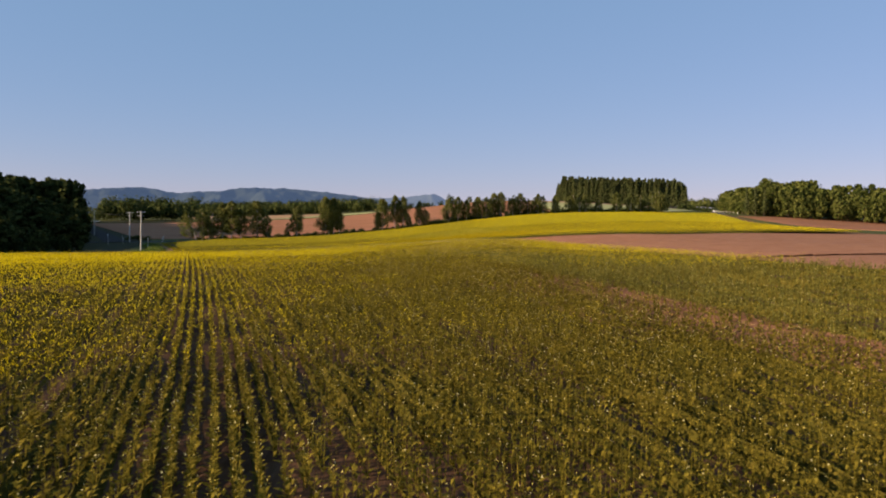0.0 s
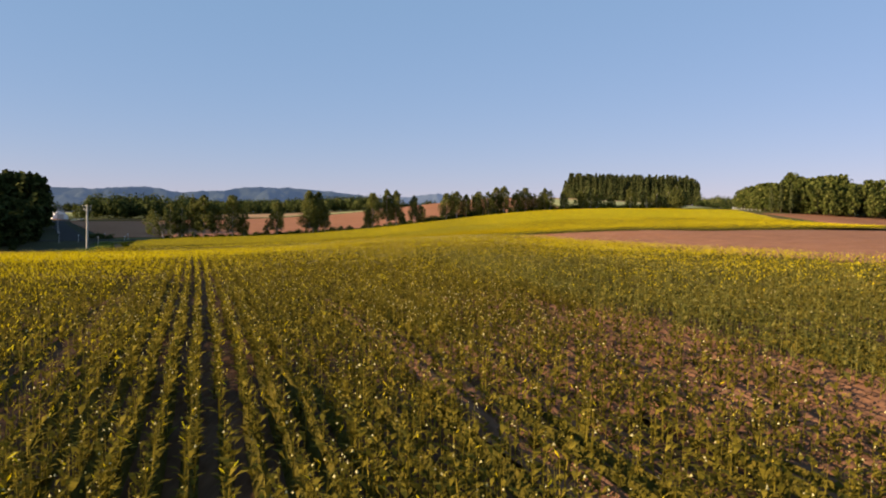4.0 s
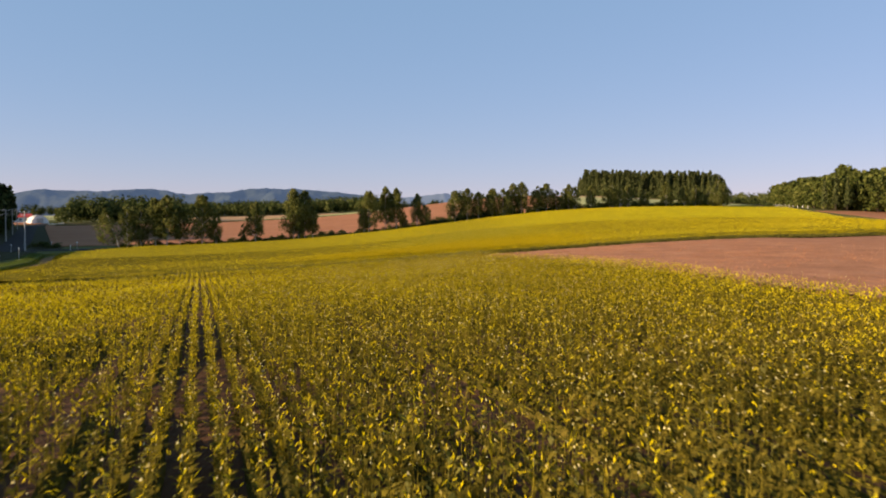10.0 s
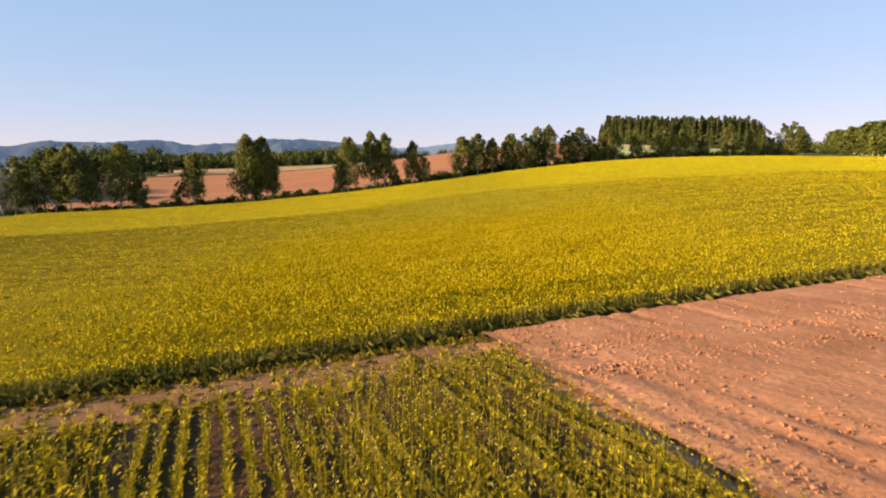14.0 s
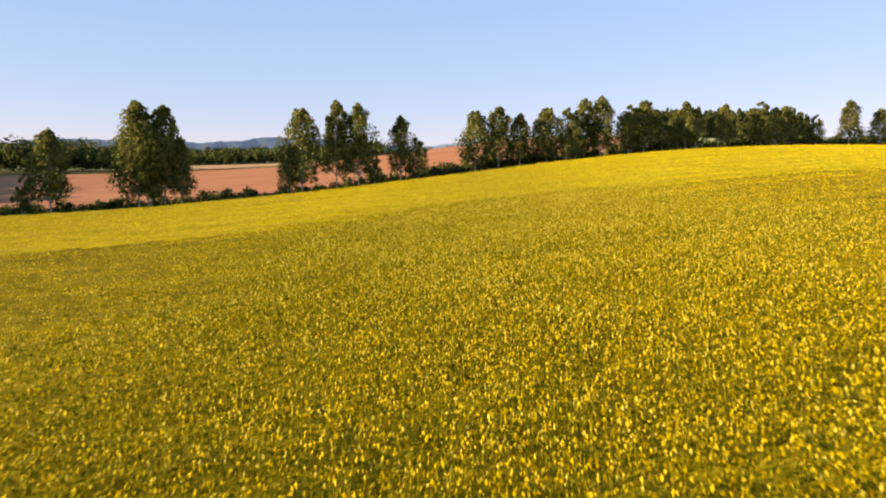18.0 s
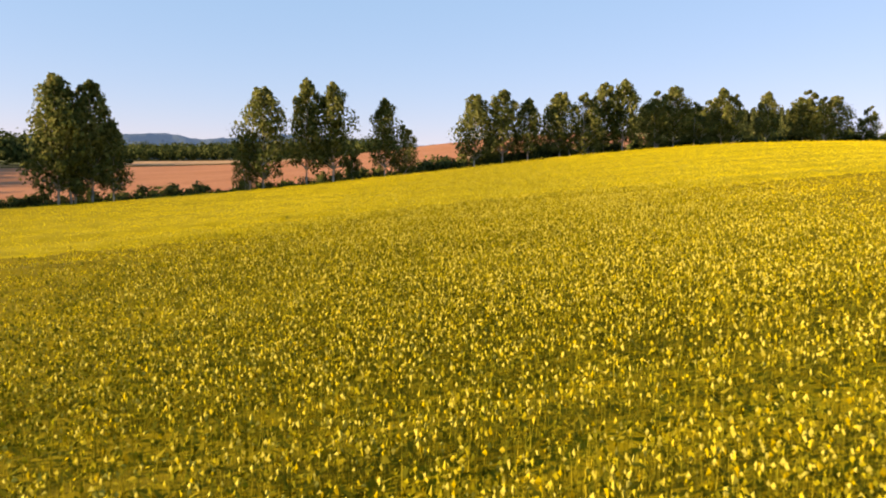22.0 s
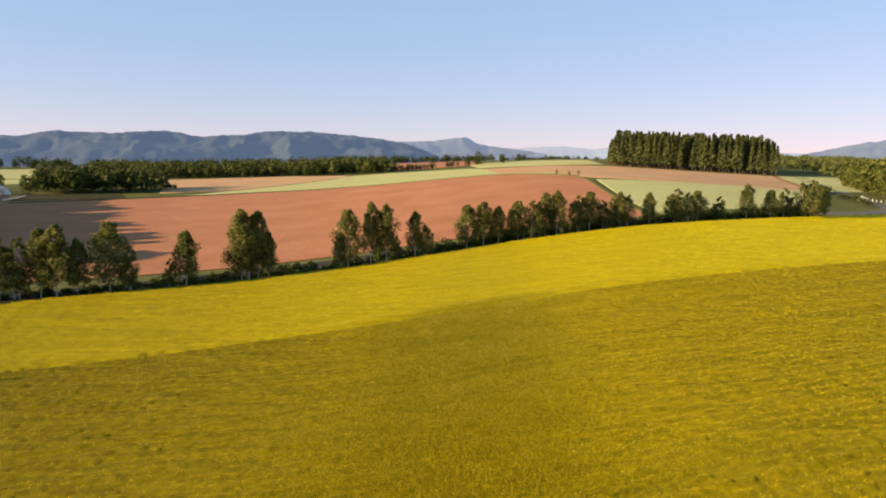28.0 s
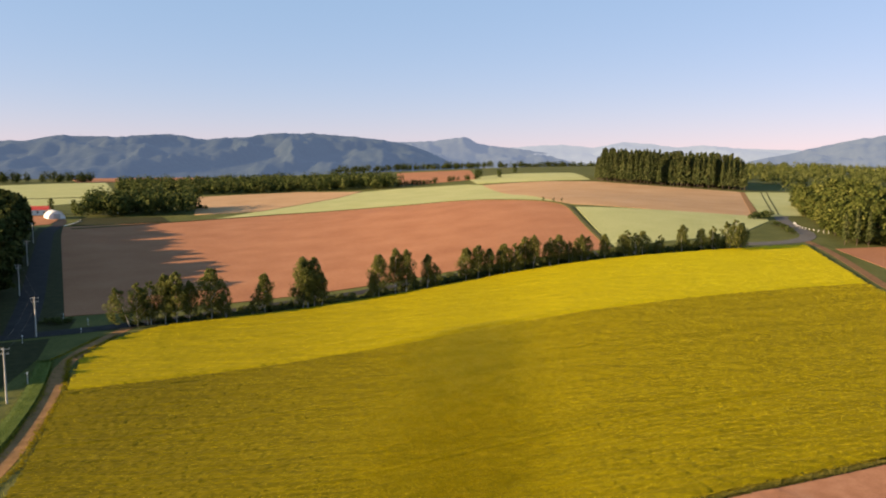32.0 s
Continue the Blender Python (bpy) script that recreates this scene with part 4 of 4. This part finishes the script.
def shrub(name, seed, label, mat, tall=1.6, wide=1.8, lobes=9, per=46, leaf=.16):
    rng = np.random.default_rng(seed)
    root = new(name)
    bm = bmesh.new()
    cs, rs = [], []
    for k in range(lobes):
        a, d = rng.random() * 6.2832, wide * rng.random() ** .6 * .8
        z = tall * rng.uniform(.25, .75)
        cs.append((math.cos(a) * d, math.sin(a) * d * .6, z))
        w = tall * rng.uniform(.28, .42)
        rs.append((w * 1.2, w * 1.1, w))
        limb(bm, (0, 0, -.2), cs[-1], .03, .01, 4)
    part("stems", bm, M_BARK_DARK, root)
    V, F = leaf_cloud(rng, cs, rs, per, leaf)
    mesh_object("leaves", V, F, [mat], root)
    return tagged(root, label, "shrub")


shrubs = [shrub("hedge_shrub", 71 + k, "low green shrub in the hedge below the birches", M_LEAF_BELT) for k in range(3)]
k, u = 0, 26.0
while u < 206:
    k += 1
    plant(shrubs[k % 3], u, 249.4 + rr.uniform(-.5, 1.2), rr.uniform(.8, 1.5) + (.5 if u > 105 else 0), 1.6, 24 + rr.uniform(-25, 25), rr.uniform(.9, 1.3), "hedge below the birches")
    u += rr.uniform(1.5, 2.6)
k, u = 0, 30.0
while u < 206:
    k += 1
    plant(shrubs[k % 3], u, 251.6 + rr.uniform(-.7, .9), rr.uniform(1.1, 2.1) + (.7 if u > 105 else 0), 1.6, rr.uniform(0, 360), rr.uniform(.8, 1.1), "hedge below the birches")
    u += rr.uniform(1.8, 4.2)
for u, v, s in ((7, 259, 1.5), (9, 258.4, 1.8), (11.5, 258, 1.4), (270, 309, 3.4), (275, 312, 3.0), (281, 317, 2.6), (288, 322, 2.4), (258, 283, 2.2), (254, 277, 1.8), (250, 272, 1.6), (262, 291, 2.0), (66, 583, 3.5)):
    plant(shrubs[int(u) % 3], u, v, s, 1.6, rr.uniform(0, 360), 1.2, "roadside shrubs", "low green roadside shrub")

conifers = [tree("conifer_tree", 31 + k, 20, 3.3, 3.0, 44, 40, .42, [M_NEEDLE, M_BARK_DARK], "tall dark conifer in the dense plantation", "conifer", cone=.93) for k in range(4)]
for a in range(50):
    for b in range(6):
        f, w = (a + rr.uniform(-.5, .5)) / 49, (b + rr.uniform(-.4, .4)) / 5
        u = 358 + 55 * max(0, f) ** 1.3 + w * 24
        v = 570 - 98 * f + w * 31
        edge = 1 - .28 * max(0, 1 - f / .06) - .15 * max(0, (f - .95) / .05)
        plant(conifers[(a * 3 + b) % 4], u, v, rr.uniform(19.5, 24.5) * edge * (.92 if b == 0 else 1), 20, rr.uniform(0, 360), rr.uniform(1.1, 1.4), "conifer plantation")

broad = [tree("broadleaf_tree", 51 + k, 14, 4.4, 1.4, 28, 28, .60, [M_LEAF_WOOD, M_BARK_DARK], "full green broadleaf tree at the wood's edge", "tree") for k in range(4)]
FRONT = [(345, 366), (322, 338), (300, 315), (280, 290), (262, 265), (250, 247), (262, 226), (285, 208), (320, 190), (360, 172)]
for i in range(len(FRONT) - 1):
    (a, b), (c, d) = FRONT[i], FRONT[i + 1]
    n = int(math.dist((a, b), (c, d)) / 5) + 1
    nx, ny = (d - b) / math.dist((a, b), (c, d)), -(c - a) / math.dist((a, b), (c, d))
    if nx < 0:
        nx, ny = -nx, -ny
    for k in range(n):
        for row in range(4):
            f = (k + rr.uniform(-.3, .3)) / n
            off = 3 + row * 8 + rr.uniform(-2, 2)
            plant(broad[rr.randrange(4)], a + (c - a) * f + nx * off, b + (d - b) * f + ny * off, (10.5, 12, 13.5, 14.5)[row] * rr.uniform(.85, 1.12), 14, rr.uniform(0, 360), rr.uniform(.85, 1.1), "trees of the broadleaf wood")
for u, v, s in ((247, 246, 11), (249.5, 243.5, 12.5), (252, 241, 11.5)):
    plant(conifers[0], u, v, s, 20, rr.uniform(0, 360), 1.1, "dark conifers by the track", "dark conifer at the corner of the wood")

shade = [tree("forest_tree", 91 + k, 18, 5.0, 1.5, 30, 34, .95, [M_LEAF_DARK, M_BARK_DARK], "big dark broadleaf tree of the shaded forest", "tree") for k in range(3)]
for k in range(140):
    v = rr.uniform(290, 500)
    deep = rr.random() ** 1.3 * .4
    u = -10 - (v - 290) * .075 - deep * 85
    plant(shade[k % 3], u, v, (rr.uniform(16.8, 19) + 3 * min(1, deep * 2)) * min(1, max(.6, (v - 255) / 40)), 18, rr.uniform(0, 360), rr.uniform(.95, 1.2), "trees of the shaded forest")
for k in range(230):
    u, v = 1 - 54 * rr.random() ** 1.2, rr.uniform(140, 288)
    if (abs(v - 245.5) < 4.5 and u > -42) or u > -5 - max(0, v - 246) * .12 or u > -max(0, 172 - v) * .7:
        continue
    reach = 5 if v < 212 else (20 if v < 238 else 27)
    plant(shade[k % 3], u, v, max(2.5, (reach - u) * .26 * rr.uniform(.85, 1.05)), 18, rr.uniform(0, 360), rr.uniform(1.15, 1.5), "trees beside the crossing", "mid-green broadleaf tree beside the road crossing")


# Trees out of view, added to keep the low sun off the crossing.
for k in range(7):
    plant(shade[k % 3], -45 - 5 * (k % 2) - k * .6, 239 + 2.4 * k, rr.uniform(17, 20), 18, rr.uniform(0, 360), rr.uniform(1.1, 1.3), "trees beside the crossing", "unseen tall broadleaf tree added to block the sun along the side road")


def woods(name, label, places, tall, mat, seed, leaves=110, leaf=.66):
    """Far trees, too many to count: trunks hidden, crowns of leaf clumps with ragged tops."""
    rng = np.random.default_rng(seed)
    u, v = places(rng)
    n = len(u)
    x, y = xy(u, v)
    z = height_uv(u, v)
    t = tall * rng.uniform(.7, 1.25, n)
    d = rng.normal(size=(n, leaves, 3))
    d /= np.linalg.norm(d, axis=2)[..., None]
    r = rng.uniform(.5, 1.0, (n, leaves, 1))
    c = np.stack([x, y, z + t * .52], 1)[:, None] + d * r * (t[:, None, None] * np.array([.36, .36, .5]))
    c = c.reshape(-1, 3)
    d = d.reshape(-1, 3)
    k = len(c)
    a = rng.normal(size=(k, 3))
    a -= d * (a * d).sum(1)[:, None] * .8
    a /= np.linalg.norm(a, axis=1)[:, None]
    b = np.cross(d, a)
    s = leaf * tall / 10 * rng.uniform(.6, 1.3, (k, 1))
    V = np.concatenate([c - a * s, c + b * s * .8, c + a * s, c - b * s * .8 + d * s * .3])
    i = np.arange(k)
    F = np.concatenate([np.stack([i, i + k, i + 2 * k], 1), np.stack([i, i + 2 * k, i + 3 * k], 1)])
    return tagged(mesh_object(name, V, F, [mat]), label, "woods", kind="stuff")


def block(u0, u1, v0, v1, n, slant=0.0):
    def places(rng):
        v = rng.uniform(v0, v1, n)
        return rng.uniform(u0, u1, n) + slant * (v - v0), v
    return places


def belt(rng):
    u = rng.uniform(10, 232, 620)
    return u, np.interp(u, (10, 70, 155, 222, 232), (772, 738, 715, 664, 658)) + 110 * rng.random(620)


def hedge_line(rng):
    f = rng.random(40)
    return 230 + 72 * f, 676 - 12 * f + rng.normal(0, 2, 40)


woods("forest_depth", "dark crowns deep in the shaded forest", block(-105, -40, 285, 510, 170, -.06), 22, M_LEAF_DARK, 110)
woods("farm_wood", "dark broadleaf wood beside the farm road", block(-6, 58, 550, 592, 80, .12), 14.5, M_LEAF_BELT, 101)
woods("tree_belt", "long belt of dark trees across the far slope", belt, 12, M_LEAF_BELT, 102)
woods("hill_hedge", "ragged hedge of small trees on the hill", hedge_line, 5, M_LEAF_DARK, 103)
woods("hill_trees", "few round trees on the hilltop", lambda r: (np.array([299, 303, 316, 380.]), np.array([664, 669, 655, 752.])), 10, M_LEAF_DARK, 104)
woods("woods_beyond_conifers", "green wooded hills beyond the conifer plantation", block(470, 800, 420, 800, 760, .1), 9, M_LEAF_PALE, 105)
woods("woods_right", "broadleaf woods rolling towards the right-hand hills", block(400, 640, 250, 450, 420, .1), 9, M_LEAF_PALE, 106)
woods("far_tree_line", "dark line of trees at the edge of the valley", block(-260, -20, 1050, 1090, 90, 0), 12, M_LEAF_DARK, 107)
woods("far_tree_line_hill", "dark line of trees behind the far fields", block(300, 800, 1150, 1230, 220, 0), 11, M_LEAF_DARK, 108)
woods("field_corner_bushes", "few dark bushes at the field corner", lambda r: (np.array([213, 215, 210.]), np.array([381, 377, 386.])), 2.2, M_LEAF_DARK, 109)


# ---- poles, posts and wires by the roads ----
def utility_pole(u, v, tall, yaw):
    root = new("utility_pole")
    bm = bmesh.new()
    limb(bm, (0, 0, -.4), (0, 0, tall), .17, .11, 10)
    part("post", bm, M_CONCRETE, root)
    for z, w in ((tall - .35, .9), (tall - 1.15, .7)):
        bm = bmesh.new()
        bmesh.ops.create_cube(bm, size=1, matrix=Matrix.Translation((0, .12, z)) @ Matrix.Diagonal((w * 2, .09, .09, 1)))
        arm = part("crossarm", bm, M_CONCRETE, root)
        for x in (-w * .9, -w * .35, w * .9):
            bm = bmesh.new()
            limb(bm, (x, .12, z + .045), (x, .12, z + .14), .03, .045, 8)
            limb(bm, (x, .12, z + .14), (x, .12, z + .22), .045, .02, 8)
            part("insulator", bm, M_WHITE, arm)
    x, y = xy(u, v)
    root.matrix_basis = pose(x, y, float(height_uv(u, v)), 0, 0, yaw)
    return tagged(root, "pale concrete utility pole with two crossarms by the road", "pole", "utility poles")


def marker_post(u, v, tall, mat, label):
    root = new("marker_post")
    bm = bmesh.new()
    limb(bm, (0, 0, -.2), (0, 0, tall), .07, .06, 8)
    part("post", bm, mat, root)
    bm = bmesh.new()
    bmesh.ops.create_cube(bm, size=1, matrix=Matrix.Translation((0, 0, tall - .15)) @ Matrix.Diagonal((.16, .16, .3, 1)))
    part("reflector", bm, M_WHITE, root, "white reflector head")
    x, y = xy(u, v)
    root.matrix_basis = pose(x, y, float(height_uv(u, v)), 0, 0, 20)
    return tagged(root, label, "post", "roadside marker posts")


POLES = [(7, 197, 9.4), (6, 246, 9.0), (-4, 300, 9.0), (-9, 360, 9.0), (-15, 430, 9.0)]
for u, v, t in POLES:
    utility_pole(u, v, t, 20)
for (a, b, t1), (c, d, t2) in zip(POLES[:-1], POLES[1:]):
    for s in (-.8, .8):
        (x0, y0), (x1, y1) = xy(a + s, b), xy(c + s, d)
        z0, z1 = float(height_uv(a, b)) + t1 - .1, float(height_uv(c, d)) + t2 - .1
        bm = bmesh.new()
        pts = [Vector((x0 + (x1 - x0) * f, y0 + (y1 - y0) * f, z0 + (z1 - z0) * f - 1.1 * 4 * f * (1 - f))) for f in np.linspace(0, 1, 9)]
        for p, q in zip(pts[:-1], pts[1:]):
            limb(bm, p, q, .016, .016, 4)
        me = bpy.data.meshes.new("power_line")
        bm.to_mesh(me)
        bm.free()
        me.materials.append(M_WIRE)
        tagged(new("power_line", me), "thin dark power line between the utility poles", "cable", "power lines")
for u, v, t in ((10, 263, 1.4), (16, 254, 1.6), (9, 206, 2.6), (4, 240, 1.8), (0, 232, 2.8), (15, 246, 1.2)):
    marker_post(u, v, t, M_CONCRETE, "slim pale marker post on the grass verge")
for k in range(13):
    f = k / 12
    u, v = 262 + 12 * f - 4 * math.sin(f * 3.14), 268 + 28 * f
    marker_post(u + 2.2, v, .9, M_WHITE, "short white guard post on the road bend")


# ---- the farm ----
def arched_hall(u, v, yaw):
    root = new("arched_hall")
    n, L, R = 14, 14.0, 4.6
    bm = bmesh.new()
    rings = []
    for z in (-L / 2, L / 2):
        rings.append([bm.verts.new((math.cos(math.pi * k / n) * R, z, math.sin(math.pi * k / n) * R * 1.02)) for k in range(n + 1)])
    for k in range(n):
        bm.faces.new((rings[0][k], rings[1][k], rings[1][k + 1], rings[0][k + 1]))
    part("roof", bm, M_WHITE, root, "white arched sheet roof")
    for y in (-L / 2 + .1, L / 2 - .1):
        bm = bmesh.new()
        bm.faces.new([bm.verts.new((math.cos(math.pi * k / n) * R * .985, y, math.sin(math.pi * k / n) * R)) for k in range(n + 1)])
        ex = bmesh.ops.extrude_face_region(bm, geom=bm.faces[:])["geom"]
        for q in ex:
            if isinstance(q, bmesh.types.BMVert):
                q.co.y -= math.copysign(.15, y)
        part("end_wall", bm, M_WHITE, root)
    for y in (-L / 2 - .02,):
        bm = bmesh.new()
        bmesh.ops.create_cube(bm, size=1, matrix=Matrix.Translation((0, y, 1.5)) @ Matrix.Diagonal((3.4, .12, 3.0, 1)))
        part("door", bm, M_CONCRETE, root, "grey sliding door")
    for k in range(6):
        bm = bmesh.new()
        y = -L / 2 + 1.2 + k * 2.3
        for j in range(n):
            p, q = math.pi * j / n, math.pi * (j + 1) / n
            limb(bm, (math.cos(p) * R * 1.01, y, math.sin(p) * R * 1.03), (math.cos(q) * R * 1.01, y, math.sin(q) * R * 1.03), .05, .05, 4)
        part("rib", bm, M_CONCRETE, root)
    x, y = xy(u, v)
    root.matrix_basis = pose(x, y, float(height_uv(u, v)) - .1, 0, 0, yaw)
    return tagged(root, "white arched farm hall beside the road", "building")


def house(u, v, yaw, w, d, hgt, roof_h, wall, roof, label):
    root = new("farm_house")
    bm = bmesh.new()
    bmesh.ops.create_cube(bm, size=1, matrix=Matrix.Translation((0, 0, hgt / 2 - .2)) @ Matrix.Diagonal((w, d, hgt + .4, 1)))
    part("wall", bm, wall, root)
    bm = bmesh.new()
    e = .45
    P = [(-w / 2 - e, -d / 2 - e, hgt), (w / 2 + e, -d / 2 - e, hgt), (w / 2 + e, d / 2 + e, hgt), (-w / 2 - e, d / 2 + e, hgt), (-w / 2 - e, 0, hgt + roof_h), (w / 2 + e, 0, hgt + roof_h)]
    q = [bm.verts.new(p) for p in P]
    for f in ((0, 1, 5, 4), (2, 3, 4, 5), (1, 2, 5), (3, 0, 4), (3, 2, 1, 0)):
        bm.faces.new([q[k] for k in f])
    part("roof", bm, roof, root)
    for k in range(3):
        bm = bmesh.new()
        bmesh.ops.create_cube(bm, size=1, matrix=Matrix.Translation((-w / 3 + k * w / 3, -d / 2 - .02, hgt * .55)) @ Matrix.Diagonal((1.3, .1, 1.2, 1)))
        win = part("window", bm, M_GLASS, root)
        bm = bmesh.new()
        bmesh.ops.create_cube(bm, size=1, matrix=Matrix.Translation((-w / 3 + k * w / 3, -d / 2 - .06, hgt * .55 - .66)) @ Matrix.Diagonal((1.5, .16, .08, 1)))
        part("sill", bm, M_WHITE, win)
    x, y = xy(u, v)
    root.matrix_basis = pose(x, y, float(height_uv(u, v)), 0, 0, yaw)
    return tagged(root, label, "house")


def guard_rail(line, label):
    root = new("guard_rail")
    bm = bmesh.new()
    pts = [Vector((*xy(u, v), float(height_uv(u, v)))) for u, v in line]
    for p, q in zip(pts[:-1], pts[1:]):
        limb(bm, p + Vector((0, 0, .72)), q + Vector((0, 0, .72)), .09, .09, 6)
        limb(bm, p + Vector((0, 0, .5)), q + Vector((0, 0, .5)), .09, .09, 6)
    part("beam", bm, M_WHITE, root)
    for p in pts:
        bm = bmesh.new()
        limb(bm, p + Vector((0, 0, -.3)), p + Vector((0, 0, .82)), .07, .07, 8)
        part("post", bm, M_CONCRETE, root)
    return tagged(root, label, "guard rail")


guard_rail([(-8.5 + 5.5 * f + 1.5 * math.sin(3 * f), 500 + 34 * f) for f in np.linspace(0, 1, 10)], "white guard rail along the road bend by the farm")
arched_hall(-18, 556, 40)
house(-29, 584, 20, 11, 7, 3.2, 2.2, M_WHITE, M_RED, "white farmhouse with a red metal roof")
house(-48, 580, 30, 9, 6, 3.0, 1.6, M_WHITE, M_ROOF_DARK, "white farm shed with a dark roof")
house(-60, 600, 10, 10, 7, 3.4, 1.8, M_CONCRETE, M_ROOF_DARK, "grey farm building with a dark roof")
for u, v, s in ((-9, 578, 9), (-5, 582, 7), (-40, 610, 9), (-25, 612, 8)):
    plant(broad[0], u, v, s, 14, rr.uniform(0, 360), .9, "trees round the farm", "dark green tree beside the farm buildings")


# ---- far distance ----
def range_of_hills(name, dist, deep, foot, profile, mat, seed, label, grain):
    """A far mountain range: wooded spurs and valleys that climb to a crest of given compass angles and heights."""
    az = np.linspace(profile[0][0] - 14, profile[0][-1] + 14, 420)
    crest = np.interp(az, profile[0], profile[1])
    soft = np.exp(-np.linspace(-2, 2, 5) ** 2)
    crest = np.convolve(np.pad(crest, 2, "edge"), soft / soft.sum(), "valid")
    crest = crest + np.array([noise.fractal(Vector((a * 1.6 + seed, 0, 3)), .8, 2.1, 4) for a in az]) * .004 * (crest - foot) * 5
    V, rows = [], 34
    for k in range(rows):
        f = k / (rows - 1)
        d = dist - deep * (1 - f)
        spur = np.array([noise.fractal(Vector((math.radians(a) * d / grain + 1.1 * f + seed, 2.2 * f - .05 * a, seed)), 1.0, 2.0, 4) for a in az])
        spur = 1 - np.clip(np.abs(spur) * 2.6, 0, 1)
        rise = math.sin(f * 1.5708) ** .75
        hs = foot + (crest - foot) * rise * (1 - .5 * (1 - spur) * (1 - f) ** .5)
        V.append(np.stack([np.sin(np.radians(az)) * d, np.cos(np.radians(az)) * d, hs], 1))
    V = np.stack(V, 0)
    m = len(az)
    idx = np.arange(rows * m).reshape(rows, m)
    F = np.stack([idx[:-1, :-1], idx[:-1, 1:], idx[1:, 1:], idx[1:, :-1]], -1).reshape(-1, 4)
    return tagged(mesh_object(name, V, F, [mat], smooth=True), label, "mountains", kind="structure")


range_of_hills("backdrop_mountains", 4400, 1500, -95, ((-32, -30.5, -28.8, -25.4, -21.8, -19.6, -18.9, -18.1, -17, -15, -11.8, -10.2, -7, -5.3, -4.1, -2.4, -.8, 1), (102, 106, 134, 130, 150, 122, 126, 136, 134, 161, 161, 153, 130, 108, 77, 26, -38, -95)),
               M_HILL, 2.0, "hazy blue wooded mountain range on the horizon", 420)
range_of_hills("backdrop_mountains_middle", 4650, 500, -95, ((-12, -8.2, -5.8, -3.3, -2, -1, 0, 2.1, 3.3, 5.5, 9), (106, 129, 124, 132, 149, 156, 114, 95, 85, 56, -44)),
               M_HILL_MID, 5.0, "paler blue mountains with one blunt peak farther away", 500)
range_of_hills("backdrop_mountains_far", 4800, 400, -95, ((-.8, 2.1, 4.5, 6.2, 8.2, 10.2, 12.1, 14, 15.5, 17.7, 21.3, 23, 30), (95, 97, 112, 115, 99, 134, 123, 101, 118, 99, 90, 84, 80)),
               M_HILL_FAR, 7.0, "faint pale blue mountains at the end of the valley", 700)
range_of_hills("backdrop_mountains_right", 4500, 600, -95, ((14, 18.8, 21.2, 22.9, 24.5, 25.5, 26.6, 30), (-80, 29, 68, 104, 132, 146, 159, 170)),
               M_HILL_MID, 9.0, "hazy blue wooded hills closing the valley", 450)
